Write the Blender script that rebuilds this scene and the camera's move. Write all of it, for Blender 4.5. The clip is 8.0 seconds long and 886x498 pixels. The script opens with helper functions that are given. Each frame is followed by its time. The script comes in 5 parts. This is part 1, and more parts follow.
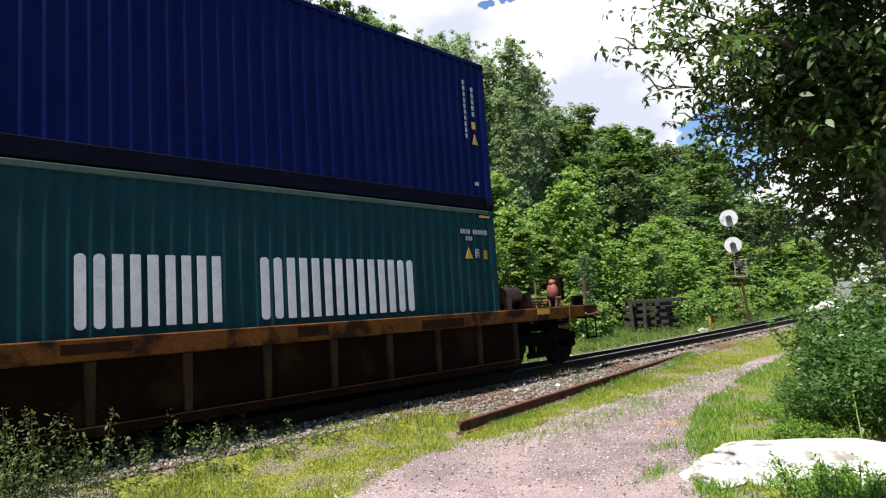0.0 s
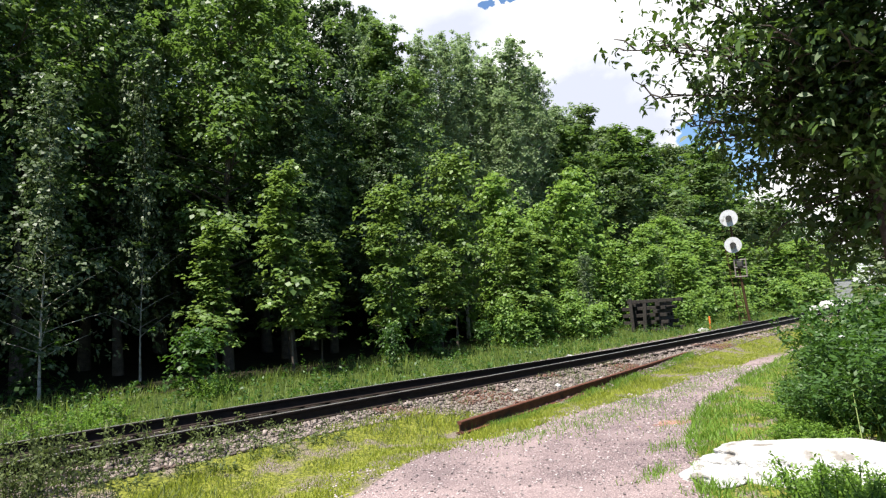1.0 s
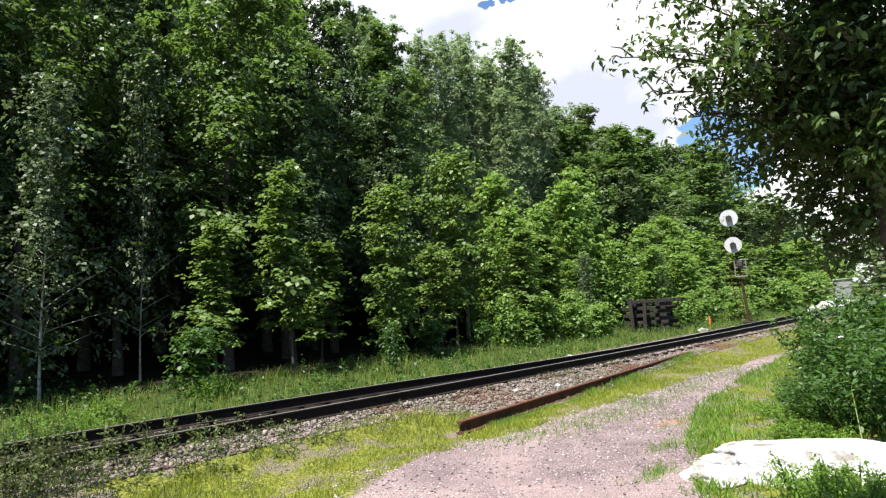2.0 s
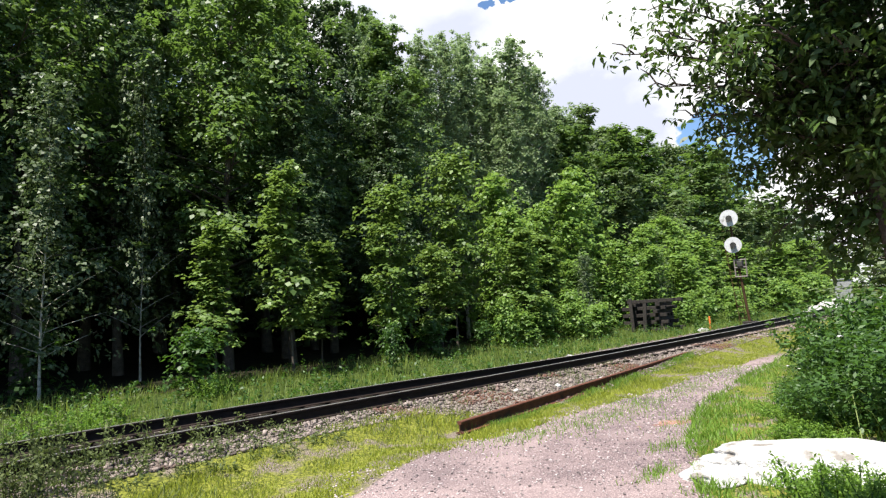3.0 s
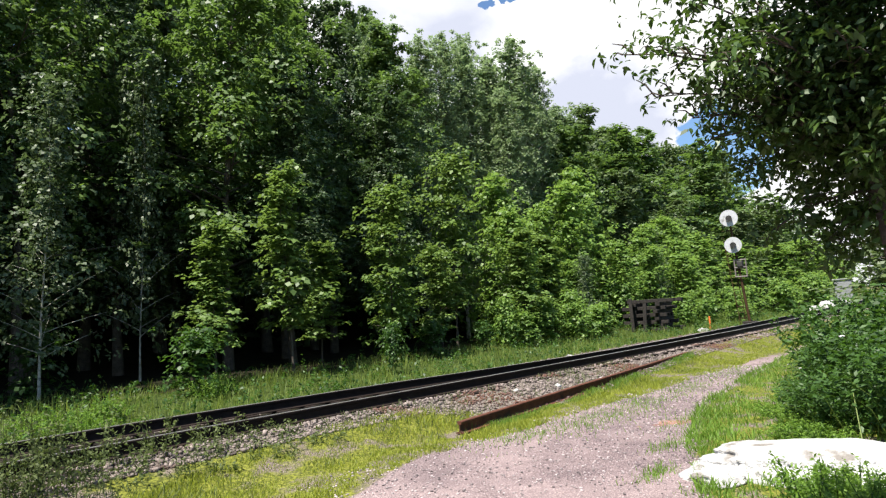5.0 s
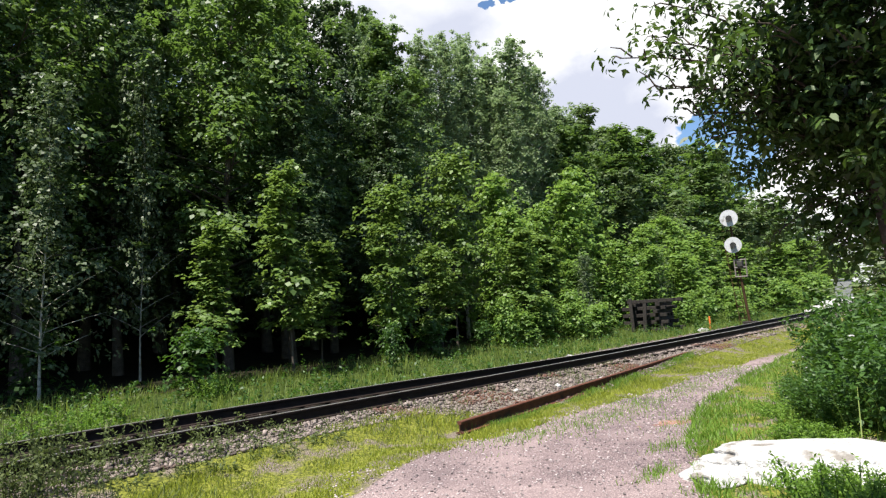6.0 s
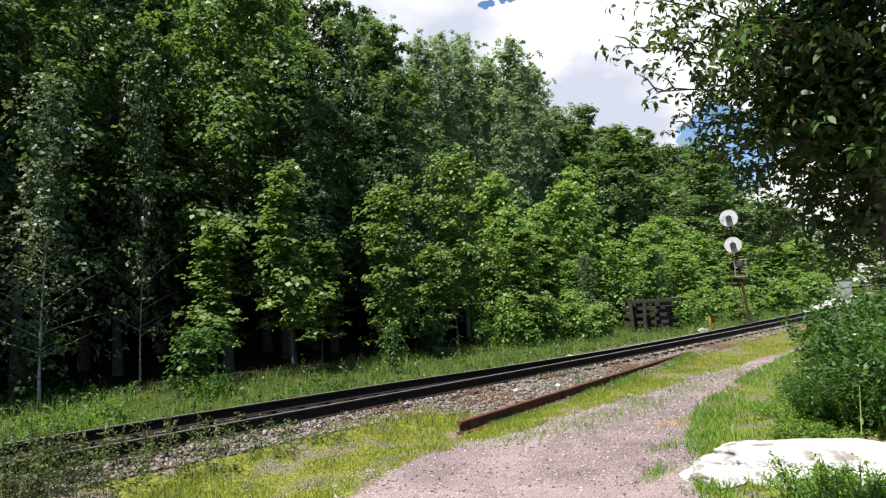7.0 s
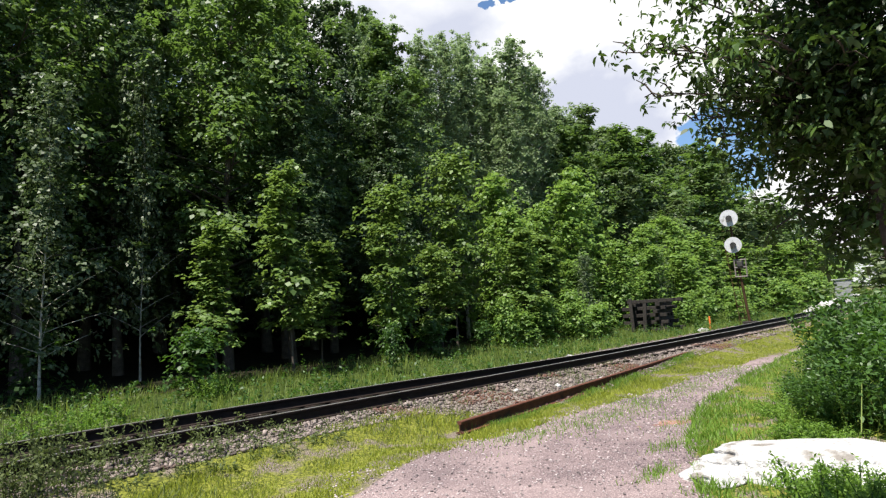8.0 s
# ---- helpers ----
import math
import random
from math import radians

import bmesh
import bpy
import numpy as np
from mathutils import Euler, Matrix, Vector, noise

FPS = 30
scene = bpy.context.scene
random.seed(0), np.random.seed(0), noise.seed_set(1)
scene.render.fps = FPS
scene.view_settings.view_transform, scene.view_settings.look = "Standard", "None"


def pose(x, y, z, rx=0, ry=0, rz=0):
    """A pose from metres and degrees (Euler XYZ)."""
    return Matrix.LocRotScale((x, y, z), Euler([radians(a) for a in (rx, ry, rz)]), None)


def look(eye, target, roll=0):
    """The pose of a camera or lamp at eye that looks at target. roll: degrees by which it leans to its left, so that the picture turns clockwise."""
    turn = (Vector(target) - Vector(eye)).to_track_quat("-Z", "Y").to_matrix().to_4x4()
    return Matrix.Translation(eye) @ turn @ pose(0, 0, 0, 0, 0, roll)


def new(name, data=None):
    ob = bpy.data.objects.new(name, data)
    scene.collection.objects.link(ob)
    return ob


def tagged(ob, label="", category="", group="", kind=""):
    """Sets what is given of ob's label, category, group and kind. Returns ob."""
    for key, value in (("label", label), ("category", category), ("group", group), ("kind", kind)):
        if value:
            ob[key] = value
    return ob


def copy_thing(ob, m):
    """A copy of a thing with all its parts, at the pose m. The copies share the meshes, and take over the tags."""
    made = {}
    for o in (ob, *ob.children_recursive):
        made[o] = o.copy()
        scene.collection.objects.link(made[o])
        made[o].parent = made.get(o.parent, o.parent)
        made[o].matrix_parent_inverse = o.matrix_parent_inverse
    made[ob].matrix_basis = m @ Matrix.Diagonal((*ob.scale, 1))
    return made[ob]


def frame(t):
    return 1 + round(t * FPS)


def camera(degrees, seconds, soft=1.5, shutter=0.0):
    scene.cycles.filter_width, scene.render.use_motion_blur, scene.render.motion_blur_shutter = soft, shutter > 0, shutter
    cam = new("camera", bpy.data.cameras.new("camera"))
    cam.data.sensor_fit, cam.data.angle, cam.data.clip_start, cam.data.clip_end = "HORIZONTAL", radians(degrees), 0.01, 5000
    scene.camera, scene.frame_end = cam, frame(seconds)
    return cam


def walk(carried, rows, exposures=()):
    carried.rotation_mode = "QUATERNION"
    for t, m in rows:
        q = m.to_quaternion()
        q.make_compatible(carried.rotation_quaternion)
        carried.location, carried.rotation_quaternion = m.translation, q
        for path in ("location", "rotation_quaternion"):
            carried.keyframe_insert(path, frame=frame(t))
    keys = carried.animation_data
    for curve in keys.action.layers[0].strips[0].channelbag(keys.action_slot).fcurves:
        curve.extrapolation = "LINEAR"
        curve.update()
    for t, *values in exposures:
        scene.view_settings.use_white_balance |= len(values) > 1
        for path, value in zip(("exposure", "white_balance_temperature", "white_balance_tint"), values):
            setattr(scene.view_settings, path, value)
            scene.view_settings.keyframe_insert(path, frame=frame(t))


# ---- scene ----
cam = camera(71.2, 8.0, soft=1.25)
EYE = Vector((0.0, 0.0, 1.23))
VIEW = look(EYE, EYE + Vector((0.71090, 0.69547, 0.10465)), -3.78)
walk(cam, [(0.0, VIEW), (8.0, VIEW)], [(0.0, 1.24), (1.0, 1.32), (4.0, 1.28), (6.0, 1.15), (8.0, 1.09)])

# ---- light ----
SUN_EL, SUN_AZ = radians(65), radians(183)      # height, and angle from +X towards +Y
TO_SUN = Vector((math.cos(SUN_EL) * math.cos(SUN_AZ), math.cos(SUN_EL) * math.sin(SUN_AZ), math.sin(SUN_EL)))


def make_world():
    world = bpy.data.worlds.new("sky")
    scene.world = world
    world.use_nodes = True
    n, l = world.node_tree.nodes, world.node_tree.links
    n.clear()
    out, bg = n.new("ShaderNodeOutputWorld"), n.new("ShaderNodeBackground")
    sky, tc = n.new("ShaderNodeTexSky"), n.new("ShaderNodeTexCoord")
    sky.sky_type, sky.sun_disc = "NISHITA", False
    sky.sun_elevation, sky.sun_rotation = SUN_EL, math.pi / 2 - SUN_AZ
    sky.air_density, sky.dust_density = 1.0, 0.6
    def noise_fac(scale, detail, shift):
        mp, nz = n.new("ShaderNodeMapping"), n.new("ShaderNodeTexNoise")
        mp.inputs["Location"].default_value = shift
        mp.inputs["Scale"].default_value = (1.0, 1.0, 1.7)
        nz.inputs["Scale"].default_value, nz.inputs["Detail"].default_value = scale, detail
        nz.inputs["Roughness"].default_value = 0.55
        l.new(tc.outputs["Generated"], mp.inputs["Vector"])
        l.new(mp.outputs["Vector"], nz.inputs["Vector"])
        return nz.outputs["Fac"]

    def plus(a, k, c):
        m = n.new("ShaderNodeMath")
        m.operation = "MULTIPLY_ADD"
        l.new(a, m.inputs[0])
        m.inputs[1].default_value = k
        if isinstance(c, float):
            m.inputs[2].default_value = c
        else:
            l.new(c, m.inputs[2])
        return m.outputs[0]

    ragged = noise_fac(16.0, 6.0, (0.2, 0.7, 0.1))

    def lobe(way, inner, outer):
        """1 in one quarter of the sky, fading out to 0 (given as cosines)."""
        dot, rng = n.new("ShaderNodeVectorMath"), n.new("ShaderNodeMapRange")
        dot.operation, rng.interpolation_type = "DOT_PRODUCT", "SMOOTHSTEP"
        dot.inputs[1].default_value = Vector(way).normalized()
        l.new(tc.outputs["Generated"], dot.inputs[0])
        l.new(plus(ragged, 0.5 * (inner - outer) + 0.004, plus(dot.outputs["Value"], 1.0, -0.25 * (inner - outer) - 0.002)), rng.inputs["Value"])
        rng.inputs["From Min"].default_value, rng.inputs["From Max"].default_value = outer, inner
        return rng.outputs["Result"]

    # a towering bank of cloud over the far end of the line, with grey undersides and blue gaps beside it
    cover, shade = n.new("ShaderNodeValToRGB"), n.new("ShaderNodeValToRGB")
    cover.color_ramp.elements[0].position, cover.color_ramp.elements[1].position = 0.58, 0.67
    amount = plus(lobe((0.80, 0.52, 0.28), 0.985, 0.72), 0.36, noise_fac(2.3, 7.0, (0.35, 0.1, 0.0)))
    amount = plus(lobe((0.927, 0.317, 0.208), 0.9993, 0.9965), -0.46, amount)
    amount = plus(lobe((0.702, 0.533, 0.472), 0.99995, 0.9996), -0.44, amount)
    l.new(amount, cover.inputs["Fac"])
    shade.color_ramp.elements[0].position, shade.color_ramp.elements[1].position = 0.30, 0.60
    shade.color_ramp.elements[0].color = (8.2, 8.6, 10.2, 1)
    shade.color_ramp.elements[1].color = (13.6, 13.6, 13.6, 1)
    puff = plus(noise_fac(5.0, 6.0, (1.3, 0.4, 0.2)), 0.8, 0.27)
    puff = plus(lobe((0.835, 0.470, 0.262), 0.998, 0.988), -0.36, puff)
    puff = plus(lobe((0.635, 0.635, 0.440), 0.998, 0.988), -0.28, puff)
    l.new(puff, shade.inputs["Fac"])
    mix = n.new("ShaderNodeMix")
    mix.data_type = "RGBA"
    l.new(cover.outputs["Color"], mix.inputs["Factor"])
    clear = n.new("ShaderNodeMix")
    clear.data_type, clear.blend_type = "RGBA", "MULTIPLY"
    clear.inputs["Factor"].default_value, clear.inputs["B"].default_value = 1.0, (1.5, 1.75, 2.0, 1)
    l.new(sky.outputs["Color"], clear.inputs["A"])
    l.new(clear.outputs["Result"], mix.inputs["A"])
    l.new(shade.outputs["Color"], mix.inputs["B"])
    l.new(mix.outputs["Result"], bg.inputs["Color"])
    bg.inputs["Strength"].default_value = 0.0405
    l.new(bg.outputs["Background"], out.inputs["Surface"])


make_world()
sun_data = bpy.data.lights.new("sun", "SUN")
sun_data.energy, sun_data.angle, sun_data.color = 5.0, radians(0.55), (1.0, 0.95, 0.86)
sun = new("sun", sun_data)
sun.matrix_world = look(TO_SUN * 60, (0, 0, 0))


# ---- materials ----
def surface(name, dark, light, rough=0.8, metal=0.0, scale=6.0, grain=60.0, bump=0.3, dist=0.01, stain=None, stain_scale=1.5, stain_at=0.55, island=False, spec=0.35):
    """A worn surface: two colours mixed by coarse and fine noise, with fine relief and an optional stain colour."""
    m = bpy.data.materials.new(name)
    m.use_nodes = True
    n, l = m.node_tree.nodes, m.node_tree.links
    b = n["Principled BSDF"]
    tc = n.new("ShaderNodeTexCoord")
    a, f = n.new("ShaderNodeTexNoise"), n.new("ShaderNodeTexNoise")
    a.inputs["Scale"].default_value, a.inputs["Detail"].default_value = scale, 5.0
    f.inputs["Scale"].default_value, f.inputs["Detail"].default_value = grain, 3.0
    for t in (a, f):
        l.new(tc.outputs["Object"], t.inputs["Vector"])
    add = n.new("ShaderNodeMath")
    add.operation = "MULTIPLY_ADD"
    add.inputs[1].default_value = 0.5
    l.new(f.outputs["Fac"], add.inputs[0])
    half = n.new("ShaderNodeMath")
    half.operation = "MULTIPLY"
    half.inputs[1].default_value = 0.5
    l.new(a.outputs["Fac"], half.inputs[0])
    l.new(half.outputs[0], add.inputs[2])
    fac = add.outputs[0]
    if island:
        geo = n.new("ShaderNodeNewGeometry")
        fac = geo.outputs["Random Per Island"]
    ramp = n.new("ShaderNodeValToRGB")
    e = ramp.color_ramp.elements
    e[0].color, e[1].color = (*dark, 1), (*light, 1)
    e[0].position, e[1].position = (0.0, 1.0) if island else (0.35, 0.65)
    l.new(fac, ramp.inputs["Fac"])
    col = ramp.outputs["Color"]
    if stain:
        s, sr, mx = n.new("ShaderNodeTexNoise"), n.new("ShaderNodeValToRGB"), n.new("ShaderNodeMix")
        s.inputs["Scale"].default_value, s.inputs["Detail"].default_value = stain_scale, 8.0
        l.new(tc.outputs["Object"], s.inputs["Vector"])
        sr.color_ramp.elements[0].position, sr.color_ramp.elements[1].position = stain_at, stain_at + 0.1
        l.new(s.outputs["Fac"], sr.inputs["Fac"])
        mx.data_type = "RGBA"
        l.new(sr.outputs["Color"], mx.inputs["Factor"])
        l.new(col, mx.inputs["A"])
        mx.inputs["B"].default_value = (*stain, 1)
        col = mx.outputs["Result"]
    l.new(col, b.inputs["Base Color"])
    b.inputs["Roughness"].default_value, b.inputs["Metallic"].default_value = rough, metal
    b.inputs["Specular IOR Level"].default_value = spec
    bp = n.new("ShaderNodeBump")
    bp.inputs["Strength"].default_value, bp.inputs["Distance"].default_value = bump, dist
    l.new(f.outputs["Fac"], bp.inputs["Height"])
    l.new(bp.outputs["Normal"], b.inputs["Normal"])
    return m


def leaf_material(name, dark, light, through_colour, share=0.34, rough=0.52, spec=0.4):
    """Leaves: each its own shade, glossy on top, and letting light through."""
    m = bpy.data.materials.new(name)
    m.use_nodes = True
    n, l = m.node_tree.nodes, m.node_tree.links
    b, out = n["Principled BSDF"], n["Material Output"]
    geo, tc, nz = n.new("ShaderNodeNewGeometry"), n.new("ShaderNodeTexCoord"), n.new("ShaderNodeTexNoise")
    nz.inputs["Scale"].default_value, nz.inputs["Detail"].default_value = 0.9, 2.0
    l.new(tc.outputs["Object"], nz.inputs["Vector"])
    add = n.new("ShaderNodeMath")
    add.operation = "MULTIPLY_ADD"
    add.inputs[1].default_value = 0.55
    l.new(geo.outputs["Random Per Island"], add.inputs[0])
    sub = n.new("ShaderNodeMath")
    sub.operation = "MULTIPLY"
    sub.inputs[1].default_value = 0.5
    l.new(nz.outputs["Fac"], sub.inputs[0])
    l.new(sub.outputs[0], add.inputs[2])
    ramp = n.new("ShaderNodeValToRGB")
    e = ramp.color_ramp.elements
    e[0].color, e[1].color = (*dark, 1), (*light, 1)
    e[0].position, e[1].position = 0.1, 0.9
    l.new(add.outputs[0], ramp.inputs["Fac"])
    l.new(ramp.outputs["Color"], b.inputs["Base Color"])
    b.inputs["Roughness"].default_value, b.inputs["Specular IOR Level"].default_value = rough, spec
    tr, mx = n.new("ShaderNodeBsdfTranslucent"), n.new("ShaderNodeMixShader")
    tint = n.new("ShaderNodeMix")
    tint.data_type, tint.blend_type = "RGBA", "MIX"
    tint.inputs["Factor"].default_value = 0.6
    l.new(ramp.outputs["Color"], tint.inputs["A"])
    tint.inputs["B"].default_value = (*through_colour, 1)
    l.new(tint.outputs["Result"], tr.inputs["Color"])
    mx.inputs["Fac"].default_value = share
    l.new(b.outputs["BSDF"], mx.inputs[1])
    l.new(tr.outputs["BSDF"], mx.inputs[2])
    l.new(mx.outputs["Shader"], out.inputs["Surface"])
    return m


MAPLE = leaf_material("maple_leaf", (0.030, 0.066, 0.017), (0.122, 0.192, 0.048), (0.24, 0.40, 0.06))
YOUNG_MAPLE = leaf_material("young_maple_leaf", (0.034, 0.074, 0.016), (0.156, 0.238, 0.050), (0.28, 0.42, 0.07), 0.34, 0.5)
ASPEN = leaf_material("aspen_leaf", (0.030, 0.054, 0.022), (0.118, 0.158, 0.074), (0.16, 0.25, 0.07), 0.30)
# lighter copy of the young maple leaf: sunlight is put into its colour
SUN_PAINTED_MAPLE = leaf_material("sun_painted_maple_leaf", (0.040, 0.094, 0.021), (0.212, 0.330, 0.068), (0.36, 0.55, 0.09), 0.40, 0.5)
POPLAR = leaf_material("poplar_leaf", (0.090, 0.135, 0.062), (0.300, 0.370, 0.195), (0.30, 0.44, 0.16), 0.42)
FAR_WOODS = leaf_material("far_woodland_leaf", (0.032, 0.058, 0.021), (0.136, 0.182, 0.074), (0.21, 0.33, 0.07), 0.32)
WOODS = leaf_material("woodland_leaf", (0.022, 0.045, 0.017), (0.092, 0.136, 0.056), (0.15, 0.27, 0.06), 0.28)
ASH = leaf_material("ash_leaf", (0.011, 0.028, 0.007), (0.070, 0.122, 0.026), (0.18, 0.32, 0.04), 0.22, 0.45, 0.35)
WEED = leaf_material("weed_leaf", (0.013, 0.040, 0.007), (0.062, 0.132, 0.022), (0.15, 0.32, 0.03), 0.28)
DRY_WEED = leaf_material("dry_weed", (0.032, 0.052, 0.014), (0.140, 0.172, 0.055), (0.18, 0.26, 0.05), 0.3, 0.7)
GRASS = leaf_material("verge_grass", (0.064, 0.112, 0.014), (0.350, 0.378, 0.045), (0.43, 0.50, 0.05), 0.4, 0.6)
MEADOW = leaf_material("meadow_grass", (0.078, 0.125, 0.022), (0.225, 0.290, 0.060), (0.34, 0.44, 0.06), 0.4, 0.6)
BARK = surface("grey_brown_bark", (0.035, 0.028, 0.022), (0.110, 0.090, 0.070), 0.9, scale=5, grain=40, bump=0.8, dist=0.02)
PALE_BARK = surface("pale_birch_bark", (0.25, 0.24, 0.20), (0.48, 0.46, 0.40), 0.8, scale=7, grain=30, bump=0.4, stain=(0.06, 0.05, 0.04), stain_scale=6, stain_at=0.56)
RAIL_STEEL = surface("rusty_rail_steel", (0.008, 0.005, 0.004), (0.026, 0.015, 0.010), 0.75, 0.3, scale=9, grain=90, bump=0.4)
RAIL_HEAD = surface("polished_rail_head", (0.45, 0.44, 0.43), (0.62, 0.60, 0.58), 0.45, 1.0, scale=3, grain=50, bump=0.05)
RUST = surface("red_brown_rust", (0.050, 0.016, 0.009), (0.130, 0.045, 0.024), 0.85, scale=8, grain=80, bump=0.5, stain=(0.03, 0.015, 0.010), stain_scale=3)
TRACK_WOOD = surface("oily_black_tie_wood", (0.007, 0.006, 0.005), (0.024, 0.019, 0.016), 0.9, scale=8, grain=45, bump=0.7, dist=0.015, spec=0.1)
OLD_WOOD = surface("weathered_tie_wood", (0.007, 0.006, 0.005), (0.036, 0.030, 0.026), 0.9, scale=8, grain=45, bump=0.7, dist=0.015)
GRIT = surface("road_grit", (0.07, 0.056, 0.058), (0.46, 0.39, 0.385), 0.9, scale=20, grain=120, bump=0.3, island=True)
STONE = surface("ballast_stone", (0.042, 0.033, 0.030), (0.280, 0.228, 0.206), 0.9, scale=20, grain=120, bump=0.3, island=True, stain=(0.115, 0.058, 0.042), stain_scale=0.9, stain_at=0.54)
WHITE_STONE = surface("chalky_white_stone", (0.30, 0.29, 0.285), (0.56, 0.55, 0.54), 0.9, scale=5, grain=24, bump=0.9, dist=0.05, stain=(0.20, 0.18, 0.16), stain_scale=3.5, stain_at=0.57)
BLUE = surface("navy_container_paint", (0.0010, 0.0042, 0.050), (0.0020, 0.0064, 0.072), 0.5, spec=0.07, scale=1.2, grain=30, bump=0.1, stain=(0.003, 0.005, 0.040), stain_scale=2.0, stain_at=0.6)
# navy taken almost to black: holds the shade at the container joint
BLUE_JOINT_SHADE = surface("joint_shade_navy_paint", (0.002, 0.002, 0.006), (0.005, 0.006, 0.016), 0.8, spec=0.06, scale=2, grain=30, bump=0.2)
GREEN = surface("dull_green_container_paint", (0.0025, 0.028, 0.036), (0.005, 0.040, 0.050), 0.5, spec=0.10, scale=1.3, grain=30, bump=0.1, stain=(0.010, 0.038, 0.046), stain_scale=1.6, stain_at=0.58)
WHITE_PAINT = surface("worn_white_paint", (0.50, 0.49, 0.51), (0.70, 0.69, 0.71), 0.6, scale=6, grain=60, bump=0.1, stain=(0.40, 0.42, 0.43), stain_scale=9, stain_at=0.66)
CODE_PAINT = surface("dim_white_stencil", (0.24, 0.25, 0.27), (0.40, 0.41, 0.43), 0.7, scale=12, grain=60, bump=0.05, spec=0.1)
YELLOW = surface("yellow_warning_film", (0.45, 0.26, 0.02), (0.60, 0.36, 0.03), 0.5, scale=10, grain=60, bump=0.05)
CAR_YELLOW = surface("faded_rusty_yellow_car_paint", (0.060, 0.021, 0.006), (0.145, 0.056, 0.011), 0.85, spec=0.1, scale=3, grain=50, bump=0.3, stain=(0.022, 0.009, 0.005), stain_scale=2.6, stain_at=0.50)
# next three steels are near black: underframe shade is put into their colour
CAR_BROWN = surface("grimy_shade_dark_brown_steel", (0.0035, 0.0018, 0.0012), (0.013, 0.006, 0.0035), 0.9, spec=0.03, scale=2.2, grain=40, bump=0.4, stain=(0.020, 0.010, 0.005), stain_scale=1.4, stain_at=0.58)
BLACK = surface("greasy_shade_dark_steel", (0.002, 0.002, 0.002), (0.006, 0.005, 0.005), 0.9, spec=0.03, scale=5, grain=60, bump=0.4)
WHEEL = surface("worn_shade_dark_wheel_steel", (0.005, 0.004, 0.0035), (0.012, 0.010, 0.009), 0.85, 0.0, spec=0.05, scale=6, grain=60, bump=0.2)
POST_BROWN = surface("rust_brown_post_paint", (0.030, 0.017, 0.008), (0.080, 0.046, 0.024), 0.8, scale=5, grain=50, bump=0.3, spec=0.15)
CAR_POST = surface("grimy_post_steel", (0.014, 0.008, 0.004), (0.050, 0.029, 0.014), 0.85, scale=4, grain=50, bump=0.3, spec=0.08)
BARE_RUST = surface("dark_bare_rust", (0.014, 0.006, 0.003), (0.034, 0.014, 0.007), 0.9, scale=7, grain=60, bump=0.3, spec=0.05)
RED = surface("faded_red_paint", (0.11, 0.030, 0.022), (0.23, 0.075, 0.055), 0.6, scale=6, grain=60, bump=0.2, stain=(0.10, 0.03, 0.02), stain_scale=5)
TAN = surface("dusty_tan_steel", (0.115, 0.050, 0.028), (0.225, 0.108, 0.066), 0.7, scale=5, grain=60, bump=0.2)
GALV = surface("white_signal_paint", (0.46, 0.46, 0.48), (0.66, 0.66, 0.67), 0.5, scale=5, grain=50, bump=0.1, stain=(0.30, 0.29, 0.28), stain_scale=3.0, stain_at=0.58)
DARK_IRON = surface("dark_signal_iron", (0.03, 0.03, 0.03), (0.09, 0.085, 0.08), 0.6, 0.5, scale=6, grain=50, bump=0.2)
GREY_IRON = surface("weathered_grey_iron", (0.11, 0.095, 0.088), (0.21, 0.185, 0.17), 0.7, scale=6, grain=50, bump=0.2)
ORANGE = surface("orange_marker_paint", (0.50, 0.11, 0.02), (0.70, 0.18, 0.03), 0.6, scale=6, grain=50, bump=0.1)


